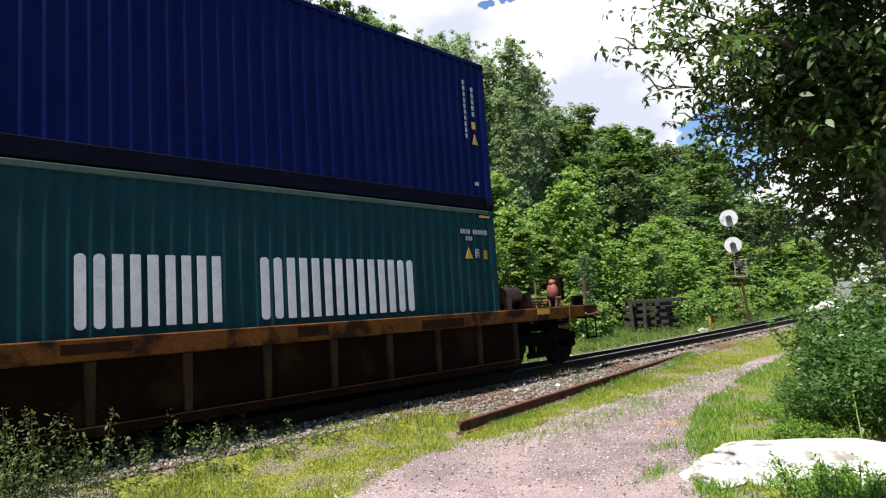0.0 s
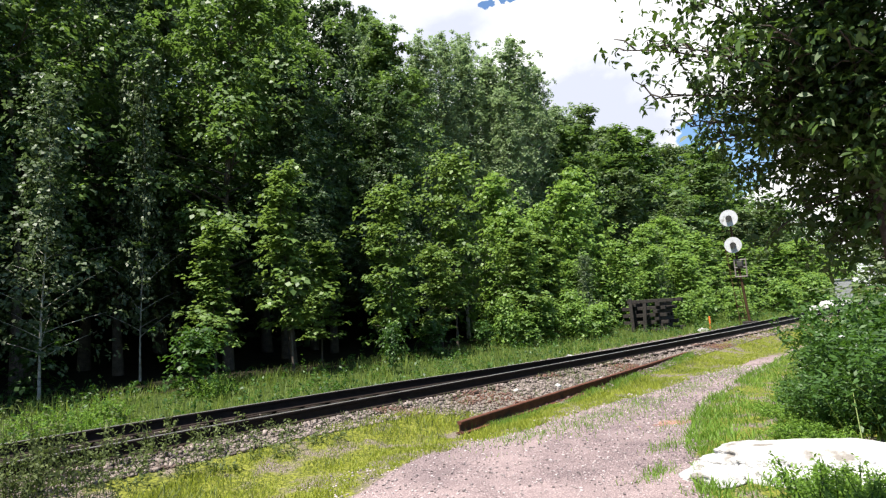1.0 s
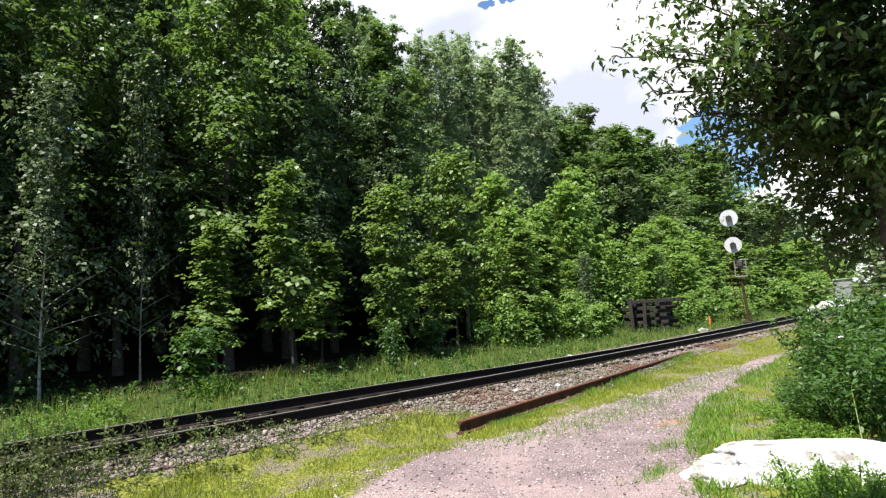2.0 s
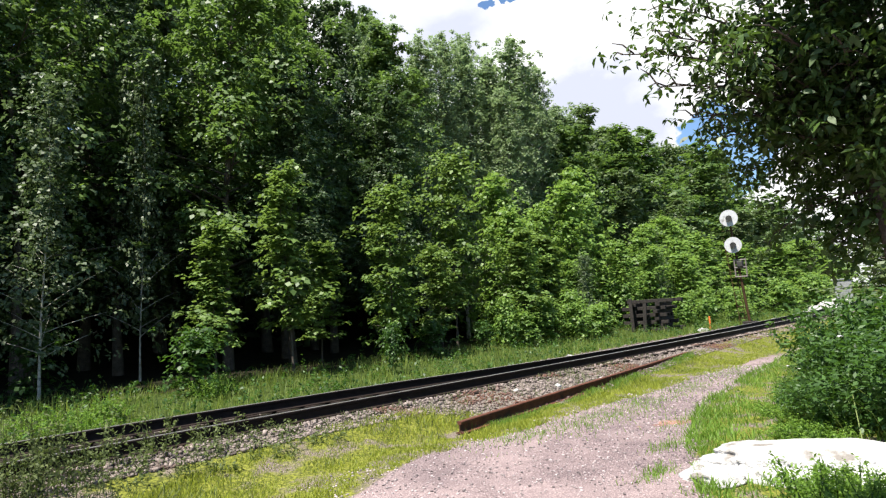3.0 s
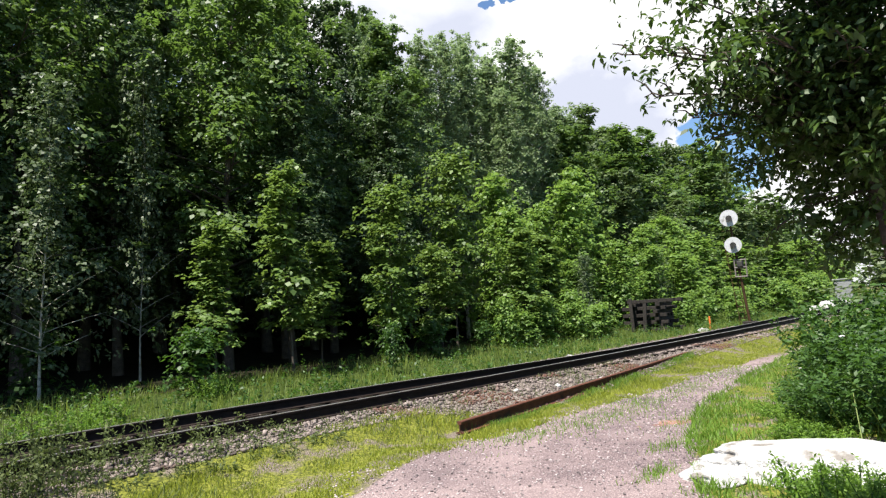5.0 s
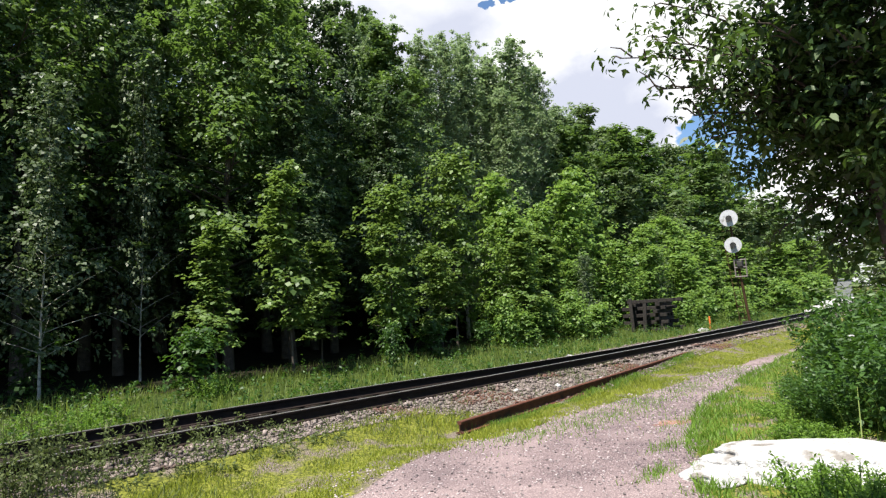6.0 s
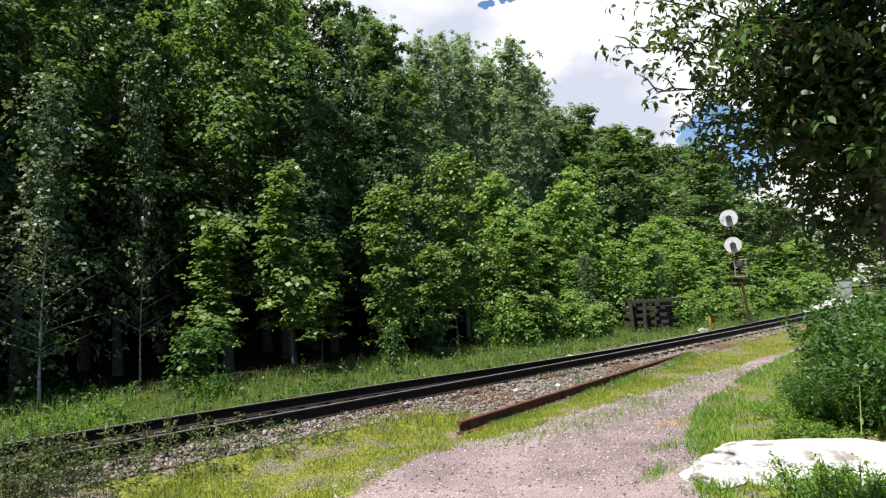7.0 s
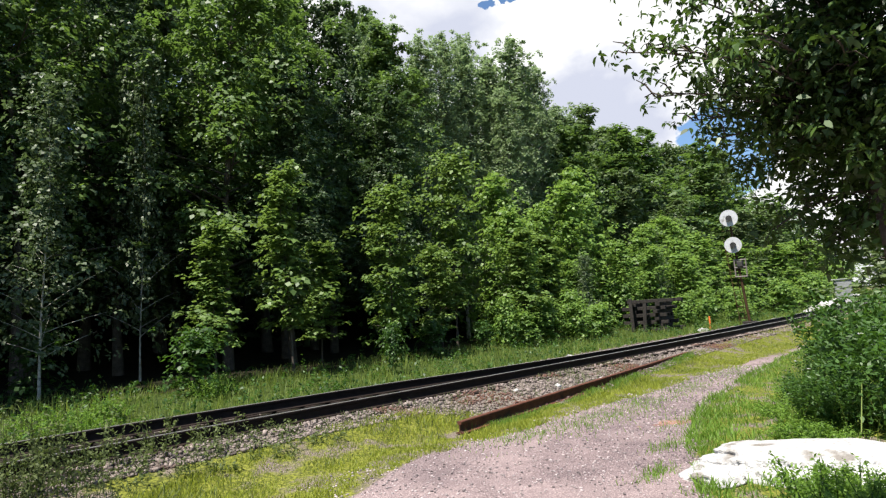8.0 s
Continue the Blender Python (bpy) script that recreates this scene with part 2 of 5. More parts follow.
def ground_material():
    """Ballast, gravel road, grass and forest litter, blended by the sheet's own zone weights broken up by noise."""
    m = bpy.data.materials.new("ground")
    m.use_nodes = True
    n, l = m.node_tree.nodes, m.node_tree.links
    b = n["Principled BSDF"]
    tc = n.new("ShaderNodeTexCoord")

    def noise_node(scale, detail=4.0):
        t = n.new("ShaderNodeTexNoise")
        t.inputs["Scale"].default_value, t.inputs["Detail"].default_value = scale, detail
        l.new(tc.outputs["Object"], t.inputs["Vector"])
        return t.outputs["Fac"]

    def ramp(fac, *stops):
        r = n.new("ShaderNodeValToRGB")
        while len(r.color_ramp.elements) < len(stops):
            r.color_ramp.elements.new(0.5)
        for e, (p, c) in zip(r.color_ramp.elements, stops):
            e.position, e.color = p, (*c, 1)
        l.new(fac, r.inputs["Fac"])
        return r.outputs["Color"]

    def blend(fac, a, c):
        x = n.new("ShaderNodeMix")
        x.data_type = "RGBA"
        l.new(fac, x.inputs["Factor"])
        l.new(a, x.inputs["A"])
        l.new(c, x.inputs["B"])
        return x.outputs["Result"]

    def weight(name, wobble, amount):
        a = n.new("ShaderNodeAttribute")
        a.attribute_name = name
        s = n.new("ShaderNodeMath")
        s.operation = "MULTIPLY_ADD"
        s.inputs[1].default_value = amount
        l.new(wobble, s.inputs[0])
        l.new(a.outputs["Fac"], s.inputs[2])
        r = n.new("ShaderNodeMapRange")
        r.inputs["From Min"].default_value = 0.40 + amount / 2
        r.inputs["From Max"].default_value = 0.60 + amount / 2
        l.new(s.outputs[0], r.inputs["Value"])
        return r.outputs["Result"]

    mid, grit = noise_node(3.0, 6), noise_node(26.0, 5)
    pebble = n.new("ShaderNodeTexVoronoi")
    pebble.inputs["Scale"].default_value = 32.0
    l.new(tc.outputs["Object"], pebble.inputs["Vector"])
    # litter is nearly black, with the deep shade under the trees painted in
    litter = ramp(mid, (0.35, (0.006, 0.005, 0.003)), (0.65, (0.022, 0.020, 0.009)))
    turf = ramp(mid, (0.3, (0.050, 0.062, 0.014)), (0.7, (0.135, 0.140, 0.030)))
    tuft = ramp(grit, (0.40, (0.028, 0.036, 0.008)), (0.62, (0.270, 0.275, 0.040)))
    road_base = ramp(mid, (0.30, (0.068, 0.046, 0.050)), (0.50, (0.162, 0.116, 0.119)), (0.72, (0.285, 0.212, 0.206)))
    fine = noise_node(75.0, 4)
    speck = ramp(fine, (0.36, (0.030, 0.022, 0.025)), (0.52, (0.160, 0.126, 0.130)), (0.66, (0.490, 0.392, 0.380)))
    half = n.new("ShaderNodeValue")
    half.outputs[0].default_value = 0.5
    worn = ramp(noise_node(0.9, 5), (0.42, (0.088, 0.063, 0.068)), (0.60, (0.325, 0.246, 0.240)))
    road = blend(half.outputs[0], blend(half.outputs[0], road_base, worn), speck)
    clay = ramp(mid, (0.3, (0.150, 0.070, 0.052)), (0.7, (0.300, 0.165, 0.130)))
    road = blend(weight("clay", mid, 0.8), road, clay)
    bare = ramp(fine, (0.36, (0.030, 0.025, 0.018)), (0.64, (0.240, 0.195, 0.165)))
    gap = ramp(noise_node(2.2, 7), (0.50, (0, 0, 0)), (0.60, (1, 1, 1)))
    soil = blend(gap, blend(half.outputs[0], turf, tuft), bare)
    stones = ramp(pebble.outputs["Color"], (0.15, (0.06, 0.050, 0.043)), (0.9, (0.24, 0.20, 0.175)))
    meadow = ramp(grit, (0.40, (0.012, 0.022, 0.005)), (0.62, (0.060, 0.085, 0.018)))
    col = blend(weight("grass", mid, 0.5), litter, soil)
    col = blend(weight("bank", mid, 0.5), col, meadow)
    col = blend(weight("road", mid, 0.9), col, road)
    col = blend(weight("ballast", mid, 0.5), col, stones)
    l.new(col, b.inputs["Base Color"])
    b.inputs["Roughness"].default_value = 0.95
    b.inputs["Specular IOR Level"].default_value = 0.12
    bp = n.new("ShaderNodeBump")
    bp.inputs["Strength"].default_value, bp.inputs["Distance"].default_value = 0.7, 0.02
    l.new(grit, bp.inputs["Height"])
    l.new(bp.outputs["Normal"], b.inputs["Normal"])
    return m


# ---- mesh helpers ----
def part(name, bm, material, parent=None, label=""):
    me = bpy.data.meshes.new(name)
    bm.to_mesh(me)
    bm.free()
    me.materials.append(material)
    ob = new(name, me)
    ob.parent = parent
    return tagged(ob, label)


def part_np(name, verts, faces, material, parent=None, label="", smooth=False):
    """A mesh object from arrays of corners and equal-sided faces."""
    verts, faces = np.asarray(verts, np.float32), np.asarray(faces, np.int32)
    me = bpy.data.meshes.new(name)
    k = faces.shape[1]
    me.vertices.add(len(verts))
    me.vertices.foreach_set("co", verts.ravel())
    me.loops.add(faces.size)
    me.loops.foreach_set("vertex_index", faces.ravel())
    me.polygons.add(len(faces))
    me.polygons.foreach_set("loop_start", np.arange(0, faces.size, k, dtype=np.int32))
    me.update(calc_edges=True)
    me.materials.append(material)
    if smooth:
        me.polygons.foreach_set("use_smooth", np.ones(len(faces), bool))
    ob = new(name, me)
    ob.parent = parent
    return tagged(ob, label)


def thing(name, m, label, category, group="", kind=""):
    ob = new(name)
    ob.matrix_world = m
    ob.empty_display_size = 0.3
    return tagged(ob, label, category, group, kind)


def box(bm, lo, hi, bevel=0.0, m=None):
    vs = bmesh.ops.create_cube(bm, size=1.0)["verts"]
    lo, hi = Vector(lo), Vector(hi)
    for v in vs:
        v.co = Vector(((v.co[i] + 0.5) * (hi[i] - lo[i]) + lo[i] for i in range(3)))
    if bevel:
        es = list({e for v in vs for e in v.link_edges})
        r = bmesh.ops.bevel(bm, geom=es, offset=bevel, segments=1, affect="EDGES", profile=0.5)
        vs = list({v for f in r["faces"] for v in f.verts} | {v for v in vs if v.is_valid})
    if m is not None:
        for v in vs:
            v.co = m @ v.co
    return bm


def tube(bm, a, b, r, r2=None, seg=10, caps=True):
    a, b = Vector(a), Vector(b)
    d = b - a
    m = Matrix.Translation((a + b) / 2) @ d.to_track_quat("Z", "Y").to_matrix().to_4x4()
    bmesh.ops.create_cone(bm, cap_ends=caps, segments=seg, radius1=r, radius2=r if r2 is None else r2, depth=d.length, matrix=m)
    return bm


def boxed(name, lo, hi, material, parent=None, label="", bevel=0.0):
    return part(name, box(bmesh.new(), lo, hi, bevel), material, parent, label)


def tubed(name, a, b, r, material, parent=None, label="", r2=None, seg=10):
    return part(name, tube(bmesh.new(), a, b, r, r2, seg), material, parent, label)


def smooth(a, b, v):
    s = np.clip((v - a) / (b - a), 0, 1)
    return s * s * (3 - 2 * s)


# ---- ground ----
TRACK = 8.69


def bend(x):
    """How far the line leans away from straight, far along it."""
    return 0.00125 * np.maximum(0, np.asarray(x, float) - 8.0) ** 2 / (1 + 0.004 * np.maximum(0, np.asarray(x, float) - 8.0))


def ballast_edge(x):
    """How far from the line's middle the ballast ends on the near side."""
    return np.interp(x, [0, 5.0, 6.6, 7.4, 10.0, 17.0, 24.0], [-1.5, -1.5, -1.6, -2.3, -2.2, -1.75, -1.6])


def road_edge(x):
    return np.interp(x, [-40, 2.2, 3.2, 5.2, 7.0, 9.5, 13.0, 17.0, 24.0, 60.0], [-14, -5.0, 1.35, 2.2, 3.1, 4.0, 4.55, 5.0, 5.6, 6.4])


def wobble(x, y, s, k):
    return np.sin(x * 1.7 * s + k) * np.sin(y * 1.3 * s + 2 * k) + 0.5 * np.sin(x * 4.1 * s + 3 * k) * np.sin(y * 3.7 * s + k)


def ground_z(x, y):
    x, y = np.asarray(x, float), np.asarray(y, float)
    d = y - TRACK - bend(x)
    z = -0.43 + 0.20 * smooth(-2.5, -1.55, d) - 0.34 * smooth(1.6, 2.9, d) + 0.06 * smooth(-1.5, -1.15, d) * (1 - smooth(-1.0, -0.75, d))
    z = z + 0.30 * smooth(4, 9, d) + 0.035 * np.maximum(0, d - 12) * smooth(12, 20, d) + 0.30 * np.maximum(0, d - 19)
    z = z + 0.25 * smooth(0.6, 3.0, road_edge(x) - y) * smooth(5.5, 9, x)
    z = np.minimum(z, 7.0)
    return z + 0.018 * wobble(x, y, 0.9, 0.4) * (1 - 0.7 * smooth(-2.2, -1.6, d) * (1 - smooth(1.6, 2.4, d)))


def build_ground():
    xs = np.concatenate([np.linspace(-900, -14, 14), np.arange(-8, 36, 0.2), np.arange(36, 90, 1.0), np.linspace(92, 1500, 16)])
    ys = np.concatenate([np.linspace(-900, -10, 14), np.arange(-5, 20, 0.2), np.arange(20, 60, 1.0), np.linspace(62, 1200, 16)])
    gx, gy = np.meshgrid(xs, ys, indexing="ij")
    gz = ground_z(gx, gy)
    ny = len(ys)
    i, j = np.meshgrid(np.arange(len(xs) - 1), np.arange(ny - 1), indexing="ij")
    q = (i * ny + j).ravel()
    faces = np.stack([q, q + ny, q + ny + 1, q + 1], 1)
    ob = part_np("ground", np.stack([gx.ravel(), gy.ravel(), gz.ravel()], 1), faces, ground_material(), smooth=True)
    d = gy - TRACK - bend(gx)
    shoulder = ballast_edge(gx)
    ballast = smooth(-0.2, 0.2, d - shoulder) * (1 - smooth(1.5, 2.1, d)) * smooth(0.95, 1.15, np.abs(d))
    left = 5.50 + 0.22 * wobble(gx, gy, 0.9, 1.3) + np.interp(gx, [-10, 3.6, 5.2, 30], [-1.2, -0.75, 0.1, 0.0])
    road = smooth(-0.3, 0.3, left - gy) * smooth(-0.25, 0.25, gy - road_edge(gx))
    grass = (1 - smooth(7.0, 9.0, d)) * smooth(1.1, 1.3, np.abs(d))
    # a reddish washed-out streak across the road
    clay = 0.75 * smooth(0.55, 0.1, np.hypot((gx - 8.35) * 0.75 + (gy - 3.85) * 0.55, ((gy - 3.85) * 0.8 - (gx - 8.35) * -0.35) * 2.2))
    for name, w in (("ballast", ballast), ("road", road), ("grass", grass), ("bank", smooth(1.7, 2.3, d) * (1 - smooth(7.0, 9.0, d))), ("clay", clay)):
        at = ob.data.attributes.new(name, "FLOAT", "POINT")
        at.data.foreach_set("value", w.astype(np.float32).ravel())
    return tagged(ob, "uneven ground with a gravel road, grass verges and ballast", "ground", kind="structure")


build_ground()


# ---- railway line ----
def rail_profile():
    """Half outline of a flat-bottomed rail, foot to head, as (across, up)."""
    half = [(0.070, 0.0), (0.070, 0.012), (0.018, 0.030), (0.009, 0.045), (0.009, 0.120), (0.034, 0.132), (0.036, 0.160), (0.028, 0.170)]
    return half + [(-y, z) for y, z in reversed(half)]


def rail_mesh(name, line, parent=None, label="", head=RAIL_HEAD, body=RAIL_STEEL):
    """A rail swept along a list of foot points."""
    prof = rail_profile()
    bm = bmesh.new()
    rings = []
    for k, c in enumerate(line):
        d = (Vector(line[min(k + 1, len(line) - 1)]) - Vector(line[max(k - 1, 0)])).normalized()
        side = Vector((-d.y, d.x, 0)).normalized()
        up = side.cross(d) * -1
        rings.append([bm.verts.new(Vector(c) + side * y + up * z) for y, z in prof])
    for a, b in zip(rings, rings[1:]):
        for k in range(len(prof)):
            f = bm.faces.new((a[k], a[(k + 1) % len(prof)], b[(k + 1) % len(prof)], b[k]))
            f.material_index = 1 if k in (7,) else 0
    bm.faces.new(rings[0])
    bm.faces.new(rings[-1][::-1])
    bmesh.ops.recalc_face_normals(bm, faces=bm.faces[:])
    ob = part(name, bm, body, parent, label)
    ob.data.materials.append(head)
    return ob


def cant(x):
    """How much lower the far rail lies, where the line leans into its curve."""
    return np.interp(x, [4, 8, 11.5, 14, 17, 22, 27, 38], [0, 0.03, 0.08, 0.105, 0.125, 0.12, 0.09, 0.05])


def build_track():
    track = thing("railway_track", pose(0, 0, 0), "single railway track on stone ballast and old ties", "railway track", kind="structure")
    xs = list(np.arange(-40, 95, 1.5))
    for side in (-0.755, 0.755):
        rail_mesh("rail", [(x, TRACK + side + float(bend(x)), -0.17 - (float(cant(x)) if side > 0 else 0.0)) for x in xs], track)
    bm = bmesh.new()
    box(bm, (-0.11, -1.3, -0.36), (0.11, 1.3, -0.176), 0.012)
    first = part("tie", bm, TRACK_WOOD, track)
    x, k = -14.0, 0
    while x < 60:
        t = first if k == 0 else new("tie", first.data)
        t.parent = track
        t.location, t.rotation_euler = (x, TRACK + float(bend(x)), random.uniform(-0.012, 0.004) - 0.5 * float(cant(x))), (-float(cant(x)) / 1.51, 0, random.uniform(-0.02, 0.02))
        x, k = x + 0.54 + random.uniform(-0.02, 0.02), k + 1
    bm = bmesh.new()
    box(bm, (-0.09, -0.17, -0.176), (0.09, 0.17, -0.160), 0.004)
    plate = None
    x = -8.0
    while x < 28:
        for side in (-0.755, 0.755):
            if plate is None:
                plate = part("tie_plate", bm, RAIL_STEEL, track)
                p = plate
            else:
                p = new("tie_plate", plate.data)
                p.parent = track
            p.location = (x, TRACK + side + float(bend(x)), -0.008 - (float(cant(x)) if side > 0 else 0.0))
        x += 0.54
    return track


build_track()


def build_spare_rail():
    # it lies dead straight up the shoulder, bedded a little in the grass
    z0, z1 = float(ground_z(6.33, 6.10)) + 0.015, float(ground_z(16.23, 7.12)) - 0.11
    rail = rail_mesh("spare_rail", [(6.33 + 9.9 * k, 6.10 + 1.02 * k, z0 + (z1 - z0) * k) for k in (0, 0.5, 1)], None, "", RUST, RUST)
    tagged(rail, "rusty spare rail lying loose beside the ballast", "rail")


build_spare_rail()


def ico_stones(points, sizes, rng):
    """Many angular stones in one mesh."""
    t = (1 + 5 ** 0.5) / 2
    base = np.array([(-1, t, 0), (1, t, 0), (-1, -t, 0), (1, -t, 0), (0, -1, t), (0, 1, t), (0, -1, -t), (0, 1, -t), (t, 0, -1), (t, 0, 1), (-t, 0, -1), (-t, 0, 1)], float) / 1.9
    tri = np.array([(0, 11, 5), (0, 5, 1), (0, 1, 7), (0, 7, 10), (0, 10, 11), (1, 5, 9), (5, 11, 4), (11, 10, 2), (10, 7, 6), (7, 1, 8), (3, 9, 4), (3, 4, 2), (3, 2, 6), (3, 6, 8), (3, 8, 9), (4, 9, 5), (2, 4, 11), (6, 2, 10), (8, 6, 7), (9, 8, 1)])
    n = len(points)
    v = base[None] * (1 + rng.uniform(-0.28, 0.28, (n, 12, 3)))
    v *= sizes[:, None, None] * rng.uniform(0.6, 1.2, (n, 1, 3)) * np.array([1, 1, 0.75])
    a = rng.uniform(0, 6.28, n)
    c, s = np.cos(a)[:, None], np.sin(a)[:, None]
    x, y = v[..., 0] * c - v[..., 1] * s, v[..., 0] * s + v[..., 1] * c
    v = np.stack([x, y, v[..., 2]], 2) + points[:, None]
    return v.reshape(-1, 3), (tri[None] + 12 * np.arange(n)[:, None, None]).reshape(-1, 3)


def build_ballast():
    rng = np.random.default_rng(3)
    n = 17000
    x = -2 + 32 * rng.uniform(0, 1, n) ** 1.25
    edge = ballast_edge(x) - 0.15
    d = np.where(rng.uniform(0, 1, n) < 0.9, edge + (-0.85 - edge) * rng.uniform(0, 1, n) ** 1.1, rng.uniform(0.85, 1.9, n))
    y = TRACK + d + bend(x)
    size = rng.uniform(0.010, 0.030, n) * np.where(rng.uniform(0, 1, n) < 0.06, 1.7, 1.0)
    v, f = ico_stones(np.stack([x, y, ground_z(x, y) + size * 0.45], 1), size, rng)
    tagged(part_np("ballast_stones", v, f, STONE), "crushed grey and pinkish stone ballast beside the rails", "ballast", kind="stuff")
    n = 11000
    x = 3.5 + 12 * rng.uniform(0, 1, n) ** 1.3
    y = rng.uniform(0, 1, n) * (5.8 - road_edge(x)) + road_edge(x)
    size = 0.0035 + 0.015 * rng.uniform(0, 1, n) ** 2.2
    v, f = ico_stones(np.stack([x, y, ground_z(x, y) + size * 0.3], 1), size, rng)
    tagged(part_np("road_gravel", v, f, GRIT), "loose gravel scattered on the road", "gravel", kind="stuff")


build_ballast()


# ---- plants ----
def blades(points, height, width, rng, lean=0.5):
    """Grass: each blade a bent strip of three triangles, as two quads closed to a tip."""
    n = len(points)
    a = rng.uniform(0, 6.28, n)
    side = np.stack([np.cos(a), np.sin(a), 0 * a], 1)
    b = rng.uniform(0, 6.28, n)
    l = rng.uniform(0.1, 1.0, n) * lean
    out = np.stack([np.cos(b) * l, np.sin(b) * l, np.ones(n)], 1)
    h, w = height[:, None], width[:, None]
    p0, p1 = points - side * w, points + side * w
    mid = points + out * h * np.array([0.45, 0.45, 0.6])
    tip = points + out * h * np.array([1.1, 1.1, 0.95])
    v = np.stack([p0, p1, mid + side * w * 0.7, mid - side * w * 0.7, tip], 1).reshape(-1, 3)
    k = 5 * np.arange(n)[:, None]
    f = np.concatenate([k + [0, 1, 2], k + [0, 2, 3], k + [3, 2, 4]], 0)
    return v, f


def scatter_grass(name, label, material, n, xy, height, width, seed, lean=0.5):
    rng = np.random.default_rng(seed)
    x, y = xy(rng, n)
    z = ground_z(x, y) - 0.01
    keep = rng.uniform(0, 1, len(x)) < 0.62 + 0.30 * wobble(x, y, 1.6, 0.9) + 0.35 * wobble(x, y, 4.3, 2.2)
    x, y, z = x[keep], y[keep], z[keep]
    m = len(x)
    hh = rng.uniform(height[0], height[1], m) * (0.75 + 0.35 * wobble(x, y, 0.8, 2.1))
    v, f = blades(np.stack([x, y, z], 1), np.maximum(hh, height[0] * 0.6), rng.uniform(width[0], width[1], m), rng, lean)
    return tagged(part_np(name, v, f, material), label, "grass", kind="stuff")


def verge_xy(rng, n):
    x = 2.0 + 30 * rng.uniform(0, 1, n) ** 1.9
    y = np.interp(x, [2, 5, 9, 18, 30], [4.7, 5.5, 5.45, 5.6, 5.9]) + (TRACK + bend(x) + ballast_edge(x) + 0.15 - 5.5) * rng.uniform(0, 1, n)
    # none grows through the loose rail
    line = 6.10 + 1.02 * (x - 6.33) / 9.9
    on = (np.abs(y - line) < 0.14) & (x > 6.0) & (x < 16.4)
    return x, np.where(on, y - 0.3, y)


def bank_xy(rng, n):
    x = -2 + 62 * rng.uniform(0, 1, n) ** 1.3
    return x, TRACK + bend(x) + rng.uniform(2.2, 9.0, n)


def margin_xy(rng, n):
    x = 3.4 + 27 * rng.uniform(0, 1, n) ** 1.4
    return x, road_edge(x) + 0.1 - 2.6 * rng.uniform(0, 1, n) ** 1.5


def shoulder_xy(rng, n):
    x = 1.0 + 14 * rng.uniform(0, 1, n) ** 1.3
    return x, TRACK + bend(x) + rng.uniform(-2.6, -1.0, n)


VERGE_MIX = leaf_material("roadside_grass", (0.044, 0.105, 0.012), (0.180, 0.300, 0.038), (0.28, 0.48, 0.05), 0.4, 0.6)
scatter_grass("verge_grass", "short sunlit yellow-green grass on the verge", GRASS, 105000, verge_xy, (0.03, 0.11), (0.003, 0.0062), 11, 0.8)
scatter_grass("bank_grass", "tall green meadow grass on the bank beyond the track", MEADOW, 52000, bank_xy, (0.12, 0.50), (0.005, 0.011), 12, 0.6)
scatter_grass("margin_grass", "green grass along the road's edge", VERGE_MIX, 40000, margin_xy, (0.05, 0.20), (0.004, 0.008), 13, 0.9)


def rail_side_xy(rng, n):
    x = 6.9 + 9.4 * rng.uniform(0, 1, n)
    return x, 6.10 + 1.02 * (x - 6.33) / 9.9 - 0.085 - 0.22 * rng.uniform(0, 1, n) ** 1.6


scatter_grass("rail_side_grass", "fresh green grass growing along the loose rail", VERGE_MIX, 9000, rail_side_xy, (0.04, 0.15), (0.003, 0.007), 15, 0.6)
scatter_grass("shoulder_grass", "thin dull weeds and grass among the ballast", DRY_WEED, 9000, shoulder_xy, (0.03, 0.16), (0.003, 0.007), 14, 0.9)


def leaf_cloud(centres, outward, size, rng, up=0.8, slim=0.55, droop=0.25, facing=None):
    """Leaves as folded kites: each a quad with a base, two shoulders and a tip."""
    n = len(centres)
    d = outward + rng.normal(0, 0.6, (n, 3))
    d[:, 2] -= droop
    d /= np.linalg.norm(d, axis=1)[:, None] + 1e-9
    nrm = rng.normal(0, 0.55, (n, 3)) + np.array([0, 0, up])
    if facing is not None:
        nrm = nrm + facing
    side = np.cross(nrm, d)
    side /= np.linalg.norm(side, axis=1)[:, None] + 1e-9
    nrm = np.cross(d, side)
    s = size[:, None]
    fold = rng.uniform(0.02, 0.14, n)[:, None]
    base = centres - d * s * 0.5
    tip = centres + d * s * 0.5
    l = centres + side * s * slim * 0.5 + nrm * s * fold - d * s * 0.06
    r = centres - side * s * slim * 0.5 + nrm * s * fold - d * s * 0.06
    v = np.stack([base, r, tip, l], 1).reshape(-1, 3)
    return v, np.arange(4 * n).reshape(-1, 4)


